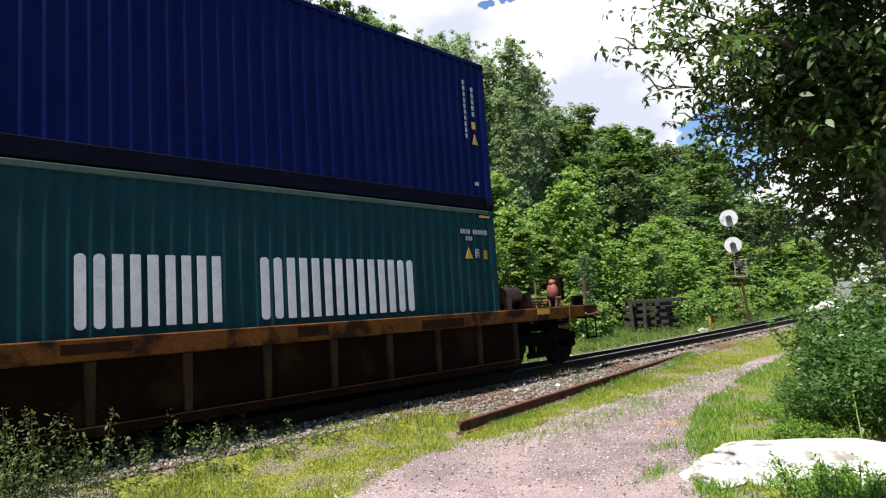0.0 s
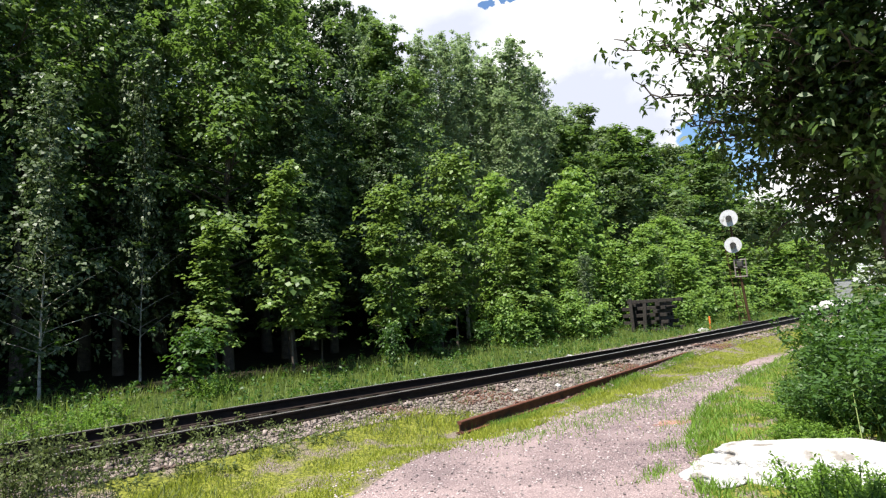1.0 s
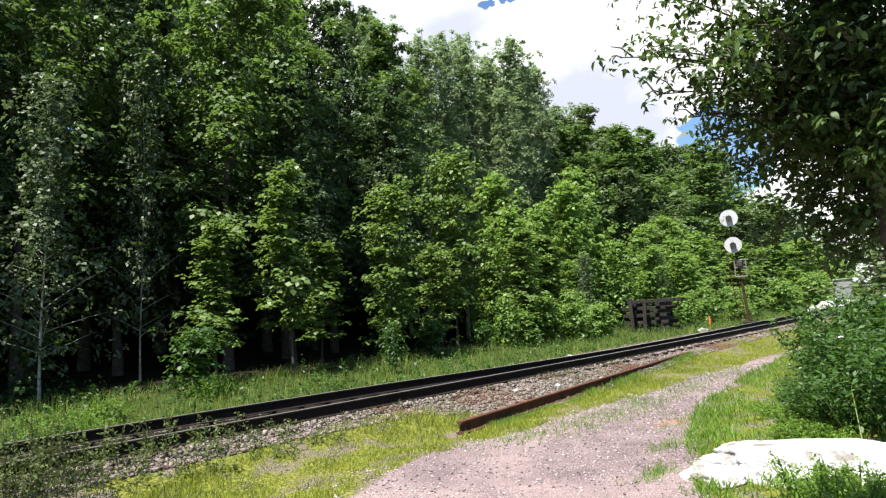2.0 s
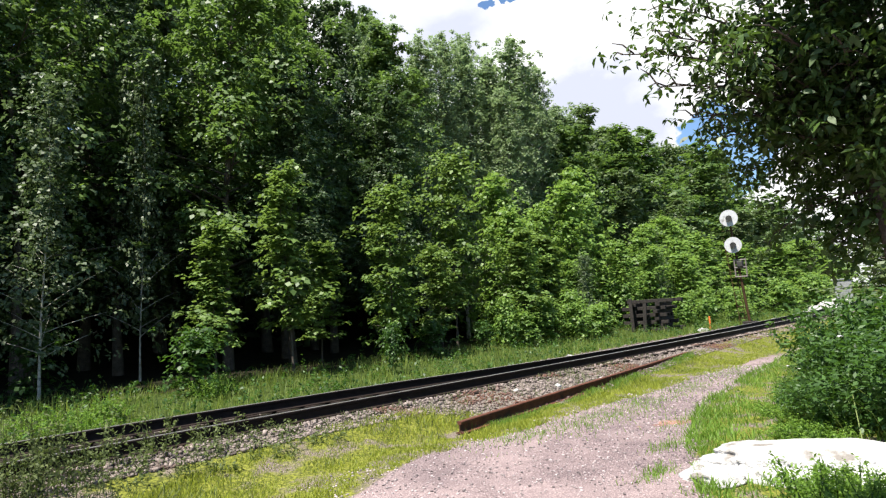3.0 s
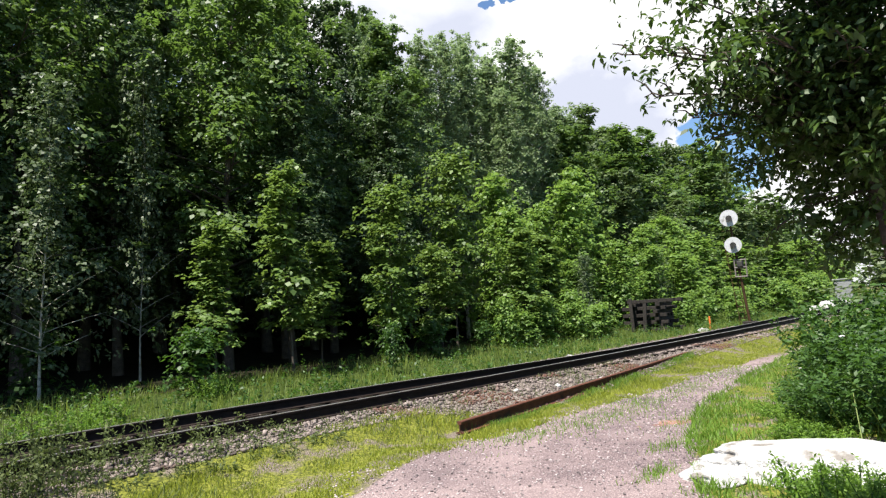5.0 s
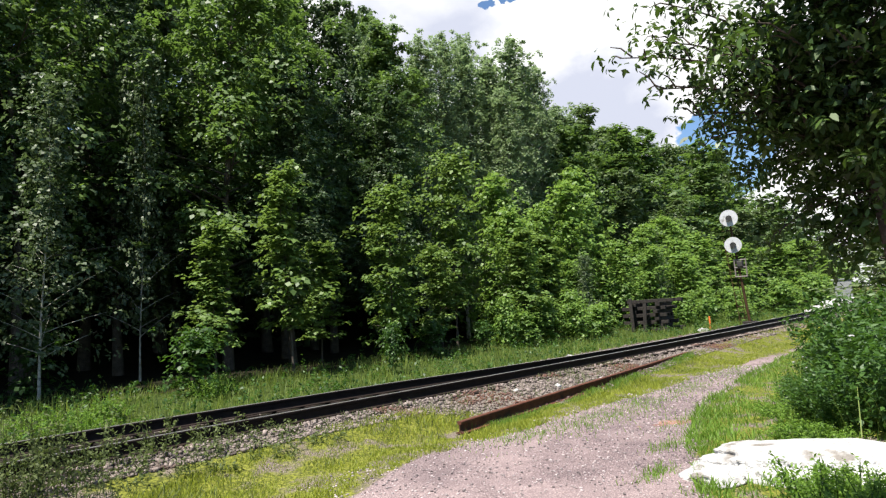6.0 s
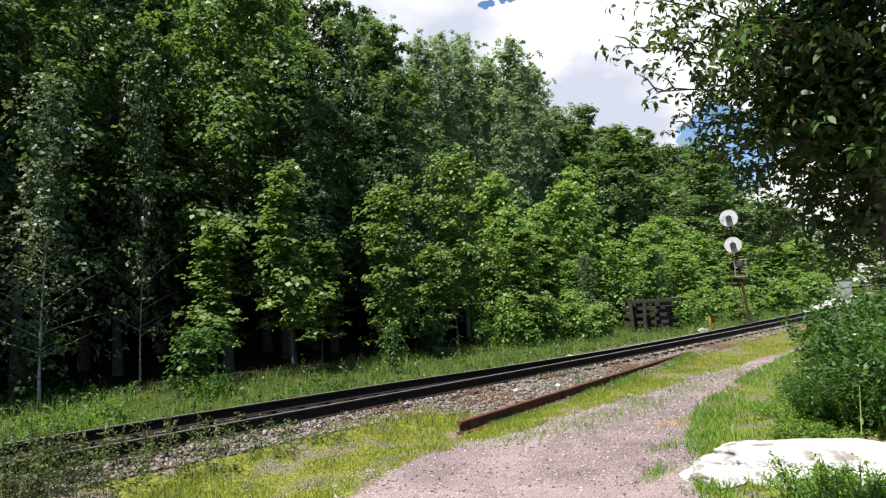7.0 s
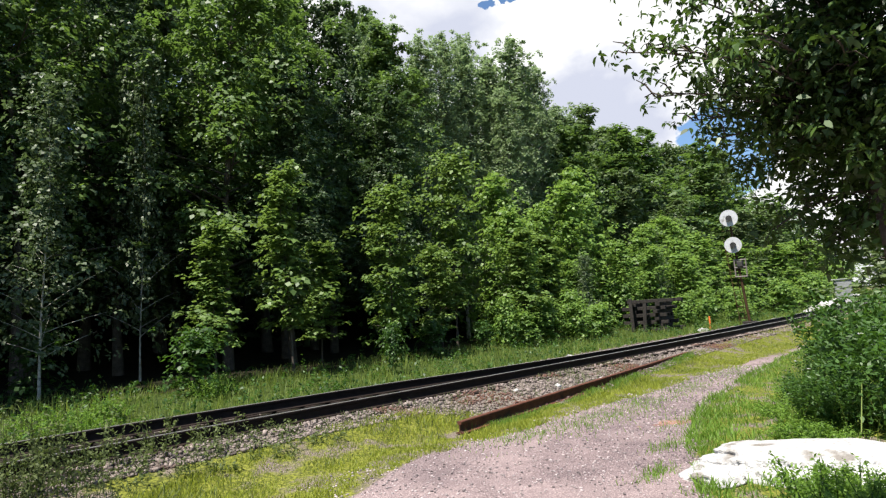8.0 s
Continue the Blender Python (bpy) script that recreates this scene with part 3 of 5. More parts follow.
def rosettes(centres, outward, lift, size, rng, count=6, slim=0.8, tilt=0.4, droop=0.22, oval=False):
    """Leaves in rosettes: each ring of leaves shares one tilt, spreads from its twig's end and droops at the tips."""
    n = len(centres)
    nrm = outward * tilt + rng.normal(0, 0.32, (n, 3)) + np.array([0, 0, lift])
    nrm /= np.linalg.norm(nrm, axis=1)[:, None] + 1e-9
    u = np.cross(nrm, rng.normal(0, 1, (n, 3)))
    u /= np.linalg.norm(u, axis=1)[:, None] + 1e-9
    w = np.cross(nrm, u)
    a = np.arange(count)[None, :] * (2 * np.pi / count) + rng.uniform(-0.45, 0.45, (n, count))
    d = u[:, None] * np.cos(a)[..., None] + w[:, None] * np.sin(a)[..., None]
    up = nrm[:, None] + rng.normal(0, 0.22, (n, count, 3))
    d = d - nrm[:, None] * (droop + rng.uniform(-0.2, 0.25, (n, count, 1)))
    d /= np.linalg.norm(d, axis=2)[..., None]
    s = (size[:, None] * rng.uniform(0.65, 1.25, (n, count)))[..., None]
    side = np.cross(up, d)
    side /= np.linalg.norm(side, axis=2)[..., None] + 1e-9
    lifted = np.cross(d, side)
    base = centres[:, None] + d * s * 0.15 + rng.normal(0, 0.25, (n, count, 3)) * s
    mid = base + d * s * 0.45
    fold = rng.uniform(0.02, 0.12, (n, count, 1))
    if oval:
        lift2 = lifted * s * fold
        v = np.stack([base, base + d * s * 0.28 - side * s * slim * 0.44 + lift2, base + d * s * 0.62 - side * s * slim * 0.42 + lift2, base + d * s - lifted * s * 0.12,
                      base + d * s * 0.62 + side * s * slim * 0.42 + lift2, base + d * s * 0.28 + side * s * slim * 0.44 + lift2], 2)
        return v.reshape(-1, 3), np.arange(6 * n * count).reshape(-1, 6)
    v = np.stack([base, mid - side * s * slim * 0.5 + lifted * s * fold, base + d * s - lifted * s * 0.08, mid + side * s * slim * 0.5 + lifted * s * fold], 2)
    return v.reshape(-1, 3), np.arange(4 * n * count).reshape(-1, 4)


def limb_tubes(limbs, seg=5):
    """Tapered limbs in one mesh. Each limb: a list of (place, radius)."""
    vs, fs, base = [], [], 0
    ang = np.linspace(0, 2 * np.pi, seg, endpoint=False)
    for limb in limbs:
        pts = np.array([p for p, r in limb], float)
        rad = np.array([r for p, r in limb], float)
        tang = np.gradient(pts, axis=0)
        tang /= np.linalg.norm(tang, axis=1)[:, None] + 1e-9
        ref = np.where(np.abs(tang[:, 2:3]) > 0.9, np.array([[1.0, 0, 0]]), np.array([[0, 0, 1.0]]))
        u = np.cross(tang, ref)
        u /= np.linalg.norm(u, axis=1)[:, None]
        w = np.cross(tang, u)
        ring = pts[:, None] + rad[:, None, None] * (u[:, None] * np.cos(ang)[None, :, None] + w[:, None] * np.sin(ang)[None, :, None])
        vs.append(ring.reshape(-1, 3))
        k = len(pts)
        i, j = np.meshgrid(np.arange(k - 1), np.arange(seg), indexing="ij")
        q, q2 = base + i * seg + j, base + i * seg + (j + 1) % seg
        fs.append(np.stack([q, q2, q2 + seg, q + seg], 2).reshape(-1, 4))
        base += k * seg
    return np.concatenate(vs), np.concatenate(fs)


def make_tree(name, label, seed, height, radius, bare, branches, clusters, leaves, leaf, spread, material, bark, shape="oval", trunk=0.1, rise=0.35, up=0.8, slim=0.55, flat=0.45, puff=False):
    """A tree at the origin: trunk with limbs, and a crown of leaves set in clusters along the limbs."""
    rng = np.random.default_rng(seed)
    tree = thing(name, pose(0, 0, 0), label, "tree")
    k = 9
    zs = np.linspace(0, 1, k)
    wander = np.cumsum(rng.normal(0, 0.012 * height, (k, 2)), axis=0) * zs[:, None]
    spine = np.column_stack([wander[:, 0], wander[:, 1], zs * height * 0.98])
    limbs = [[(spine[i] - (0, 0, 0.15 if i == 0 else 0), trunk * (1 - 0.93 * zs[i]) * (1.35 if i == 0 else 1)) for i in range(k)]]
    centres, outs, levels = [], [], []
    for b in range(branches):
        f = bare + (1 - bare) * ((b + rng.uniform(0, 1)) / branches)
        g = (f - bare) / (1 - bare)
        if shape == "oval":
            reach = radius * (math.sin(math.pi * (0.12 + 0.84 * g)) ** 0.75)
        elif shape == "broad":
            reach = radius * (0.45 + 0.75 * g) if g < 0.4 else radius * 0.75 * (1.03 - (g - 0.4) / 0.6) ** 0.6
        elif shape == "spire":
            reach = radius * (0.65 + 0.6 * g) if g < 0.45 else radius * 0.92 * (1.02 - (g - 0.45) / 0.55) ** 0.7
        elif shape == "plume":
            reach = radius * 1.2 * min(1.0, 0.55 + 1.6 * g) * (1.01 - g) ** 0.85
        elif shape == "cone":
            reach = radius * (1.02 - g) ** 0.75 * (0.75 + 0.25 * math.sin(g * 9))
        else:
            reach = radius * (0.6 + 0.4 * math.sin(math.pi * min(1, g * 1.1 + 0.1))) * (1 - 0.85 * g ** 3)
        reach *= rng.uniform(0.4, 1.3)
        az = b * 2.39996 + rng.uniform(-0.4, 0.4)
        start = np.array([np.interp(f, zs, spine[:, i]) for i in range(3)])
        el = rise + 0.55 * g + rng.uniform(-0.15, 0.2)
        d = np.array([math.cos(az) * math.cos(el), math.sin(az) * math.cos(el), math.sin(el)])
        sag = np.array([0, 0, -0.10 * reach])
        pts = [start + d * reach * t + sag * t * t for t in (0, 0.35, 0.7, 1.0)]
        r0 = trunk * (1 - 0.9 * f) * 0.45
        limbs.append([(p, r0 * (1 - 0.85 * t)) for p, t in zip(pts, (0, 0.35, 0.7, 1.0))])
        for c in range(clusters):
            t = 0.25 + 0.8 * ((c + rng.uniform(0, 1)) / clusters)
            p = start + d * reach * t + sag * t * t + rng.normal(0, 0.16 * radius * (0.4 + 0.6 * t), 3) * (1, 1, 0.6)
            centres.append(p)
            levels.append(g)
            outs.append(d * (1, 1, 0.3))
    centres, outs = np.array(centres), np.array(outs)
    ring = 5
    per = max(1, leaves // (ring * len(centres)))
    cc = np.repeat(centres, per, 0)
    oo = np.repeat(outs, per, 0)
    size = rng.uniform(0.75, 1.2, len(cc)) * leaf
    if puff:
        # rosettes gather on the upper, outer side of ragged tufts
        dirs = rng.normal(0, 1, cc.shape) + oo * 0.5 + np.array([0, 0, 0.35])
        dirs /= np.linalg.norm(dirs, axis=1)[:, None]
        fat = np.repeat(rng.uniform(0.45, 1.45, len(centres)) * (1.15 - 0.75 * np.array(levels) ** 2), per)[:, None]
        off = dirs * spread * fat * (rng.uniform(0.15, 1.0, len(cc))[:, None] ** 0.6 + rng.exponential(0.12, len(cc))[:, None]) * np.array([1, 1, flat])
        v, f = rosettes(cc + off, dirs + oo * 0.3, up, size, rng, ring, slim, 0.7)
    else:
        off = rng.normal(0, 1, cc.shape) * spread * np.array([1, 1, flat])
        off[:, 2] -= 0.35 * np.hypot(off[:, 0], off[:, 1]) * flat
        v, f = rosettes(cc + off, oo + off / spread * 0.4, up, size, rng, ring, slim, 0.5)
    tv, tf = limb_tubes(limbs[:1], 7)
    part_np("trunk", tv, tf, bark, tree, smooth=True)
    lv, lf = limb_tubes(limbs[1:], 4)
    tagged(part_np("branchwork", lv, lf, bark, tree, smooth=True), kind="stuff")
    tagged(part_np("crown", v, f, material, tree), kind="stuff")
    return tree


def bank_weeds():
    """Broad-leaved weeds and seed heads among the grass of the bank, uncounted."""
    rng = np.random.default_rng(61)
    n = 1500
    x, y = bank_xy(rng, n)
    g = ground_z(x, y)
    h = rng.uniform(0.15, 0.6, n) * (0.8 + 0.3 * wobble(x, y, 0.7, 3.0))
    per = 11
    t = rng.uniform(0.2, 1.0, (n, per))
    az = rng.uniform(0, 6.28, (n, per))
    out = np.stack([np.cos(az), np.sin(az), 0 * az + 0.3], 2)
    c = np.stack([x, y, g], 1)[:, None] + np.stack([0 * t, 0 * t, t * h[:, None]], 2) + out * 0.05
    v, f = leaf_cloud(c.reshape(-1, 3), out.reshape(-1, 3), rng.uniform(0.06, 0.14, n * per), rng, 1.2, 0.5, 0.1)
    tagged(part_np("bank_weeds", v, f, WEED), "leafy weeds among the grass of the bank", "weeds", kind="stuff")


bank_weeds()


def plant(proto, x, y, turn, wide=1.0, tall=1.0, sink=0.0, label=""):
    """A copy of a plant, standing on the ground."""
    m = pose(x, y, float(ground_z(x, y)) - sink, 0, 0, turn) @ Matrix.Diagonal((wide, wide, tall, 1))
    ob = copy_thing(proto, m)
    if label:
        tagged(ob, label)
    return ob


def forest():
    rng = np.random.default_rng(5)
    def keep(tree, x, y):
        tree.matrix_world = pose(x, y, float(ground_z(x, y)))
        return tree
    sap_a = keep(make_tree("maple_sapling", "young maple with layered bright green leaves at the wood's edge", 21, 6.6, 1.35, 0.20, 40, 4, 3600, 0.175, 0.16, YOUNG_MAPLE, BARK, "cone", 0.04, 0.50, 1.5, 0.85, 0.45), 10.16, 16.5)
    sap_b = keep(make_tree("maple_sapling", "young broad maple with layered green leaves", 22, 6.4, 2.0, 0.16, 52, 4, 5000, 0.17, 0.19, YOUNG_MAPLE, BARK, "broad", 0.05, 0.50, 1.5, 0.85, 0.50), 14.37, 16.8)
    sap_c = keep(make_tree("maple_sapling", "young maple with bright yellow-green leaves, sunlight put into their colour", 30, 6.4, 2.1, 0.04, 52, 5, 5600, 0.165, 0.21, SUN_PAINTED_MAPLE, BARK, "broad", 0.05, 0.50, 1.3, 0.85, 0.55), 23.6, 18.0)
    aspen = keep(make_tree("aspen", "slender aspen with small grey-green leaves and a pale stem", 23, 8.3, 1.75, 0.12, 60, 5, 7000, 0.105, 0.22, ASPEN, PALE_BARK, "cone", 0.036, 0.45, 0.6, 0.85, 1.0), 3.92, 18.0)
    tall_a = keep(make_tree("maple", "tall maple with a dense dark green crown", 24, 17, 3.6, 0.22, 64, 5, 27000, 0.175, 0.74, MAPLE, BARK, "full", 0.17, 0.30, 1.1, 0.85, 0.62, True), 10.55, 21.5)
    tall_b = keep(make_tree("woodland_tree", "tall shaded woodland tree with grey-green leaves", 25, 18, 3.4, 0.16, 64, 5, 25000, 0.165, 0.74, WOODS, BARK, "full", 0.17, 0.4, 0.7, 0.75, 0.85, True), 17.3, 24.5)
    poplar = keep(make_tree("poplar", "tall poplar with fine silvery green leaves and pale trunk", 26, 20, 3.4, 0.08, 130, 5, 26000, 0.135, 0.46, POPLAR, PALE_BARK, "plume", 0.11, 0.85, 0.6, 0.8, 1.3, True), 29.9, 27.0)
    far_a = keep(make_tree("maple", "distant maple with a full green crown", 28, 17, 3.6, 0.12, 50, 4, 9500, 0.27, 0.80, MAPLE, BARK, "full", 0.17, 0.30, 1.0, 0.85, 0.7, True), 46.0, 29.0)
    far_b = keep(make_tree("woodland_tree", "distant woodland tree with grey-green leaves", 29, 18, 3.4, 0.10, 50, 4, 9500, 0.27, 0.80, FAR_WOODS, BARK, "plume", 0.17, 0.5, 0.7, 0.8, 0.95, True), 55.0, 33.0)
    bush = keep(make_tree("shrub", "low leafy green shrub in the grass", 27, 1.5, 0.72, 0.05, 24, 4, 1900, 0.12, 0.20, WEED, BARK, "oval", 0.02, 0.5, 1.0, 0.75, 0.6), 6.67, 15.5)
    sun_painted_bush = keep(make_tree("shrub", "leafy shrub at the wood's edge, sunlight put into its leaf colour", 33, 1.9, 0.85, 0.03, 26, 4, 2100, 0.13, 0.20, SUN_PAINTED_MAPLE, BARK, "oval", 0.02, 0.5, 1.0, 0.8, 0.6), 23.0, 16.4)
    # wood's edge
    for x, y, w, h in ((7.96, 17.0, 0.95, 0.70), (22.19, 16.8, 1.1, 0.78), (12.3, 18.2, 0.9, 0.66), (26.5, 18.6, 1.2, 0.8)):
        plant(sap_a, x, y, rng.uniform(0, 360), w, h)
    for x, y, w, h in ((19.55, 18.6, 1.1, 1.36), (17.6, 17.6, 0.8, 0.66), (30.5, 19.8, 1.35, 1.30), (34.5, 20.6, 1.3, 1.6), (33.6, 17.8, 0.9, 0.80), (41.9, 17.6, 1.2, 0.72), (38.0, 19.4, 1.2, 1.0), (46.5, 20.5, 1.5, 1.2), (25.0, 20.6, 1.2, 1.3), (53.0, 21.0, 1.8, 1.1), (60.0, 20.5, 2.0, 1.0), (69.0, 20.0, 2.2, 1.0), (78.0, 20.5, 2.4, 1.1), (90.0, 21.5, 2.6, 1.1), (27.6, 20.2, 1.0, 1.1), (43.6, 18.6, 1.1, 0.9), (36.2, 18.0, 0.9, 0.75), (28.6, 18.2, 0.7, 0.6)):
        # farther saplings take the copy whose colour holds the sunlight
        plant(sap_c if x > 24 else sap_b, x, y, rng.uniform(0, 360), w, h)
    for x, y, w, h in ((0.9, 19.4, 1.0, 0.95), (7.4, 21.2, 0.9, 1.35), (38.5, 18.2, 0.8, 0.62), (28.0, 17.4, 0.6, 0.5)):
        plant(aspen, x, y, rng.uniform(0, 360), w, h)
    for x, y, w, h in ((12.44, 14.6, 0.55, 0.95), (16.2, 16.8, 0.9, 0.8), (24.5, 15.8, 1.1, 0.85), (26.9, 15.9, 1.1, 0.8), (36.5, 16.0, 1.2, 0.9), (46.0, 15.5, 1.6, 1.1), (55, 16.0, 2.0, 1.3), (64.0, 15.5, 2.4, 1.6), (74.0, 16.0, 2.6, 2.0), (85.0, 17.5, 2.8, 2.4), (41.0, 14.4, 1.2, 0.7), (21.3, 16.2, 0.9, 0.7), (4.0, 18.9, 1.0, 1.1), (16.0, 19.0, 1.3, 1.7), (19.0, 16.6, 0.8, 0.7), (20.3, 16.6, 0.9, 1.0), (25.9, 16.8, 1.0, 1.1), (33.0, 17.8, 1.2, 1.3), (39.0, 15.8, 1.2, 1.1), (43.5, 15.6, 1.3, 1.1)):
        # farther shrubs likewise, in the leaf colour lightened for sun
        plant(sun_painted_bush if x > 19 else bush, x, y, rng.uniform(0, 360), w, h)
    # tall trees behind
    for x, y, w, h in ((4.3, 22.4, 0.95, 0.98), (14.4, 24.0, 1.0, 1.05), (20.6, 24.6, 0.95, 1.02), (37.5, 24.5, 1.2, 0.85), (0.5, 26.0, 1.1, 1.0), (48.0, 26.0, 1.4, 0.95), (58.0, 27.0, 1.5, 1.08), (68.0, 27.0, 1.6, 1.08), (79.0, 27.5, 1.6, 1.12), (90.0, 27.0, 1.7, 0.85)):
        plant(far_a if x > 45 else tall_a, x, y, rng.uniform(0, 360), w, h)
    for x, y, w, h in ((7.8, 24.5, 0.95, 0.95), (1.8, 20.8, 0.8, 0.85), (12.8, 20.8, 0.8, 0.62), (18.8, 21.8, 0.85, 0.66), (25.6, 28.0, 1.1, 0.8), (23.6, 29.0, 1.2, 1.16), (42.5, 27.0, 1.4, 0.98), (48.0, 31.0, 1.5, 1.08), (53.0, 30.0, 1.5, 1.0), (62.0, 31.0, 1.3, 1.10), (55.5, 29.0, 1.4, 1.02), (66.5, 29.6, 1.5, 1.06), (46.5, 29.5, 1.3, 0.98), (75.0, 28.5, 1.5, 1.05), (72.0, 30.5, 1.7, 1.1), (80.0, 31.0, 1.7, 1.15), (87.0, 31.0, 1.8, 1.1), (96.0, 30.0, 1.8, 0.75), (30.5, 30.0, 1.3, 0.95), (37.0, 30.0, 1.4, 1.0), (11.0, 29.0, 1.4, 1.0), (4.0, 29.0, 1.4, 1.0), (-1.5, 30.0, 1.4, 1.0), (7.5, 27.5, 1.2, 0.95), (1.0, 23.5, 1.0, 0.9), (15.5, 27.5, 1.3, 1.0), (17.6, 26.6, 1.0, 1.08), (10.2, 25.0, 1.0, 0.6), (5.2, 25.6, 1.0, 0.6), (18.0, 31.0, 1.2, 1.05), (34.0, 33.0, 1.2, 0.9), (-3.5, 23.0, 1.1, 1.0), (42.0, 22.4, 0.9, 0.62), (50.0, 23.5, 0.9, 0.65), (58.0, 23.5, 1.0, 0.6), (66.0, 22.5, 1.0, 0.55), (76.0, 24.0, 1.2, 0.6), (106.0, 26.0, 1.4, 0.5), (116.0, 18.0, 1.6, 0.45), (120.0, 6.0, 1.6, 0.5)):
        plant(far_b if x > 40 or y > 28.5 or x < -1 else tall_b, x, y, rng.uniform(0, 360), w, h)
    for x, y, w, h in ((32.0, 24.4, 1.25, 0.96), (39.5, 25.6, 1.1, 0.84), (26.4, 24.2, 0.95, 0.91), (23.4, 24.2, 1.0, 0.86), (29.0, 23.0, 0.9, 0.74), (35.6, 25.0, 0.9, 0.92), (25.2, 26.2, 1.0, 0.86), (43.0, 25.6, 1.1, 0.73), (21.6, 25.4, 1.0, 0.92), (33.6, 26.2, 1.0, 0.92), (28.6, 24.6, 1.1, 0.90), (34.8, 25.2, 1.0, 0.93), (30.6, 25.6, 1.2, 0.90)):
        plant(poplar, x, y, rng.uniform(0, 360), w, h)
    # woods beside the road, past the bend; the last three are unseen, added to shade the bank
    for x, y, w, h in ((14.5, 0.2, 0.6, 0.36), (19.5, 2.0, 0.7, 0.36), (27.5, 3.6, 0.9, 0.36), (17.0, -2.4, 0.7, 0.42), (26.0, -0.8, 0.8, 0.45), (38.0, 1.6, 0.9, 0.5), (54.0, 3.5, 1.0, 0.5), (75.0, 5.5, 1.2, 0.5), (9.5, -5.0, 0.8, 0.5), (-8.0, -9.0, 1.0, 0.9), (2.0, -12.0, 1.0, 0.9), (-14.0, 3.0, 1.0, 0.8), (-2.6, 16.6, 0.8, 0.75), (-6.5, 17.5, 1.0, 0.95), (-2.0, 20.0, 1.0, 0.95)):
        plant(far_b if x != 26.0 else far_a, x, y, rng.uniform(0, 360), w, h)


forest()


def far_woods():
    """The dark depth of the wood behind the first trees: uncounted leaves and stems."""
    rng = np.random.default_rng(8)
    n = 105000
    x = np.where(np.arange(n) < 75000, rng.uniform(-30, 140, n), rng.uniform(-4, 34, n))
    back = 31 + 15 * rng.uniform(0, 1, n) ** 1.5
    y = back + 2.5 * wobble(x, back, 0.25, 0.6)
    top = 13.0 + 2.5 * wobble(x, y, 0.22, 1.9) + 2.0 * smooth(35, 55, x) + 7.0 * (1 - smooth(18, 28, x))
    z = ground_z(x, y) + top * rng.uniform(0, 1, n) ** 1.15
    out = np.tile(np.array([[0, -0.6, -0.1]]), (n, 1))
    v, f = leaf_cloud(np.stack([x, y, z], 1), out, rng.uniform(0.4, 0.8, n), rng, 0.5, 0.7)
    tagged(part_np("far_woods", v, f, WOODS), "dense dark woodland behind the first trees", "woodland", kind="stuff")


far_woods()


# ---- the train: one double-stacked well car ----
SPEED = 12.4645
CAR_START = 9.08


def corrugated(name, x0, x1, y, z0, z1, facing, material, parent, pitch=0.22, depth=0.034, along="x"):
    """A pressed steel wall of trapezoid ribs."""
    xs, ds = [], []
    x = x0
    while x < x1 - 1e-6:
        for step, dd in ((0.0, 0.0), (0.26 * pitch, 0.0), (0.50 * pitch, depth), (0.76 * pitch, depth)):
            if x + step < x1:
                xs.append(x + step)
                ds.append(dd)
        x += pitch
    xs.append(x1)
    ds.append(0.0)
    vs, fs = [], []
    for px, dd in zip(xs, ds):
        q = y - facing * dd
        for z in (z0, z1):
            vs.append((px, q, z) if along == "x" else (q, px, z))
    for k in range(len(xs) - 1):
        fs.append((2 * k, 2 * k + 2, 2 * k + 3, 2 * k + 1))
    return part_np(name, vs, fs, material, parent)


def container(name, label, z0, paint, rail_paint, parent_pose, height=2.896, low=0.16, edge=None):
    c = thing(name, parent_pose, label, "shipping container", "stacked containers")
    L, W, z1 = 12.19, 1.219, z0 + height
    post, top = 0.16, 0.075
    for y, f in ((-W, -1), (W, 1)):
        corrugated("side_wall", -L + post, -post, y + (-f) * 0.012, z0 + low, z1 - top, f, paint, c)
        boxed("top_rail", (-L + post, min(y, y - f * 0.06), z1 - top), (-post, max(y, y - f * 0.06), z1), edge or paint, c, bevel=0.006)
        boxed("bottom_rail", (-L + post, min(y - f * 0.004, y - f * 0.07), z0 + 0.012), (-post, max(y - f * 0.004, y - f * 0.07), z0 + low), rail_paint, c, bevel=0.008)
        for x in (-L, -post):
            boxed("corner_post", (x, min(y, y - f * post), z0 + 0.118), (x + post, max(y, y - f * post), z1 - 0.118), paint, c, bevel=0.012)
            for zc in (z0, z1 - 0.118):
                boxed("corner_casting", (x - 0.004, min(y + f * 0.004, y - f * 0.165), zc), (x + 0.17, max(y + f * 0.004, y - f * 0.165), zc + 0.118), rail_paint, c, bevel=0.010)
    corrugated("end_wall", -W + post, W - post, -0.03, z0 + low, z1 - top, 1, paint, c, 0.25, 0.045, "y")
    corrugated("end_wall", -W + post, W - post, -L + 0.03, z0 + low, z1 - top, -1, paint, c, 0.25, 0.045, "y")
    for x in (-0.09, -L + 0.01):
        boxed("end_rail", (x, -W + post, z1 - 0.10), (x + 0.08, W - post, z1 - 0.002), paint, c)
        boxed("end_rail", (x, -W + post, z0 + 0.012), (x + 0.08, W - post, z0 + low), paint, c)
    boxed("roof", (-L + post, -W + 0.061, z1 - 0.045), (-post, W - 0.061, z1 - 0.02), paint, c)
    boxed("floor", (-L + post, -W + 0.08, z0 + 0.10), (-post, W - 0.08, z0 + 0.15), OLD_WOOD, c)
    return c


JOINT = 3.138
PALE_GREEN = surface("chalked_green_paint", (0.030, 0.062, 0.055), (0.075, 0.110, 0.095), 0.7, spec=0.15, scale=3, grain=40, bump=0.2)
LOWER_Z = JOINT - 0.02 - 2.896


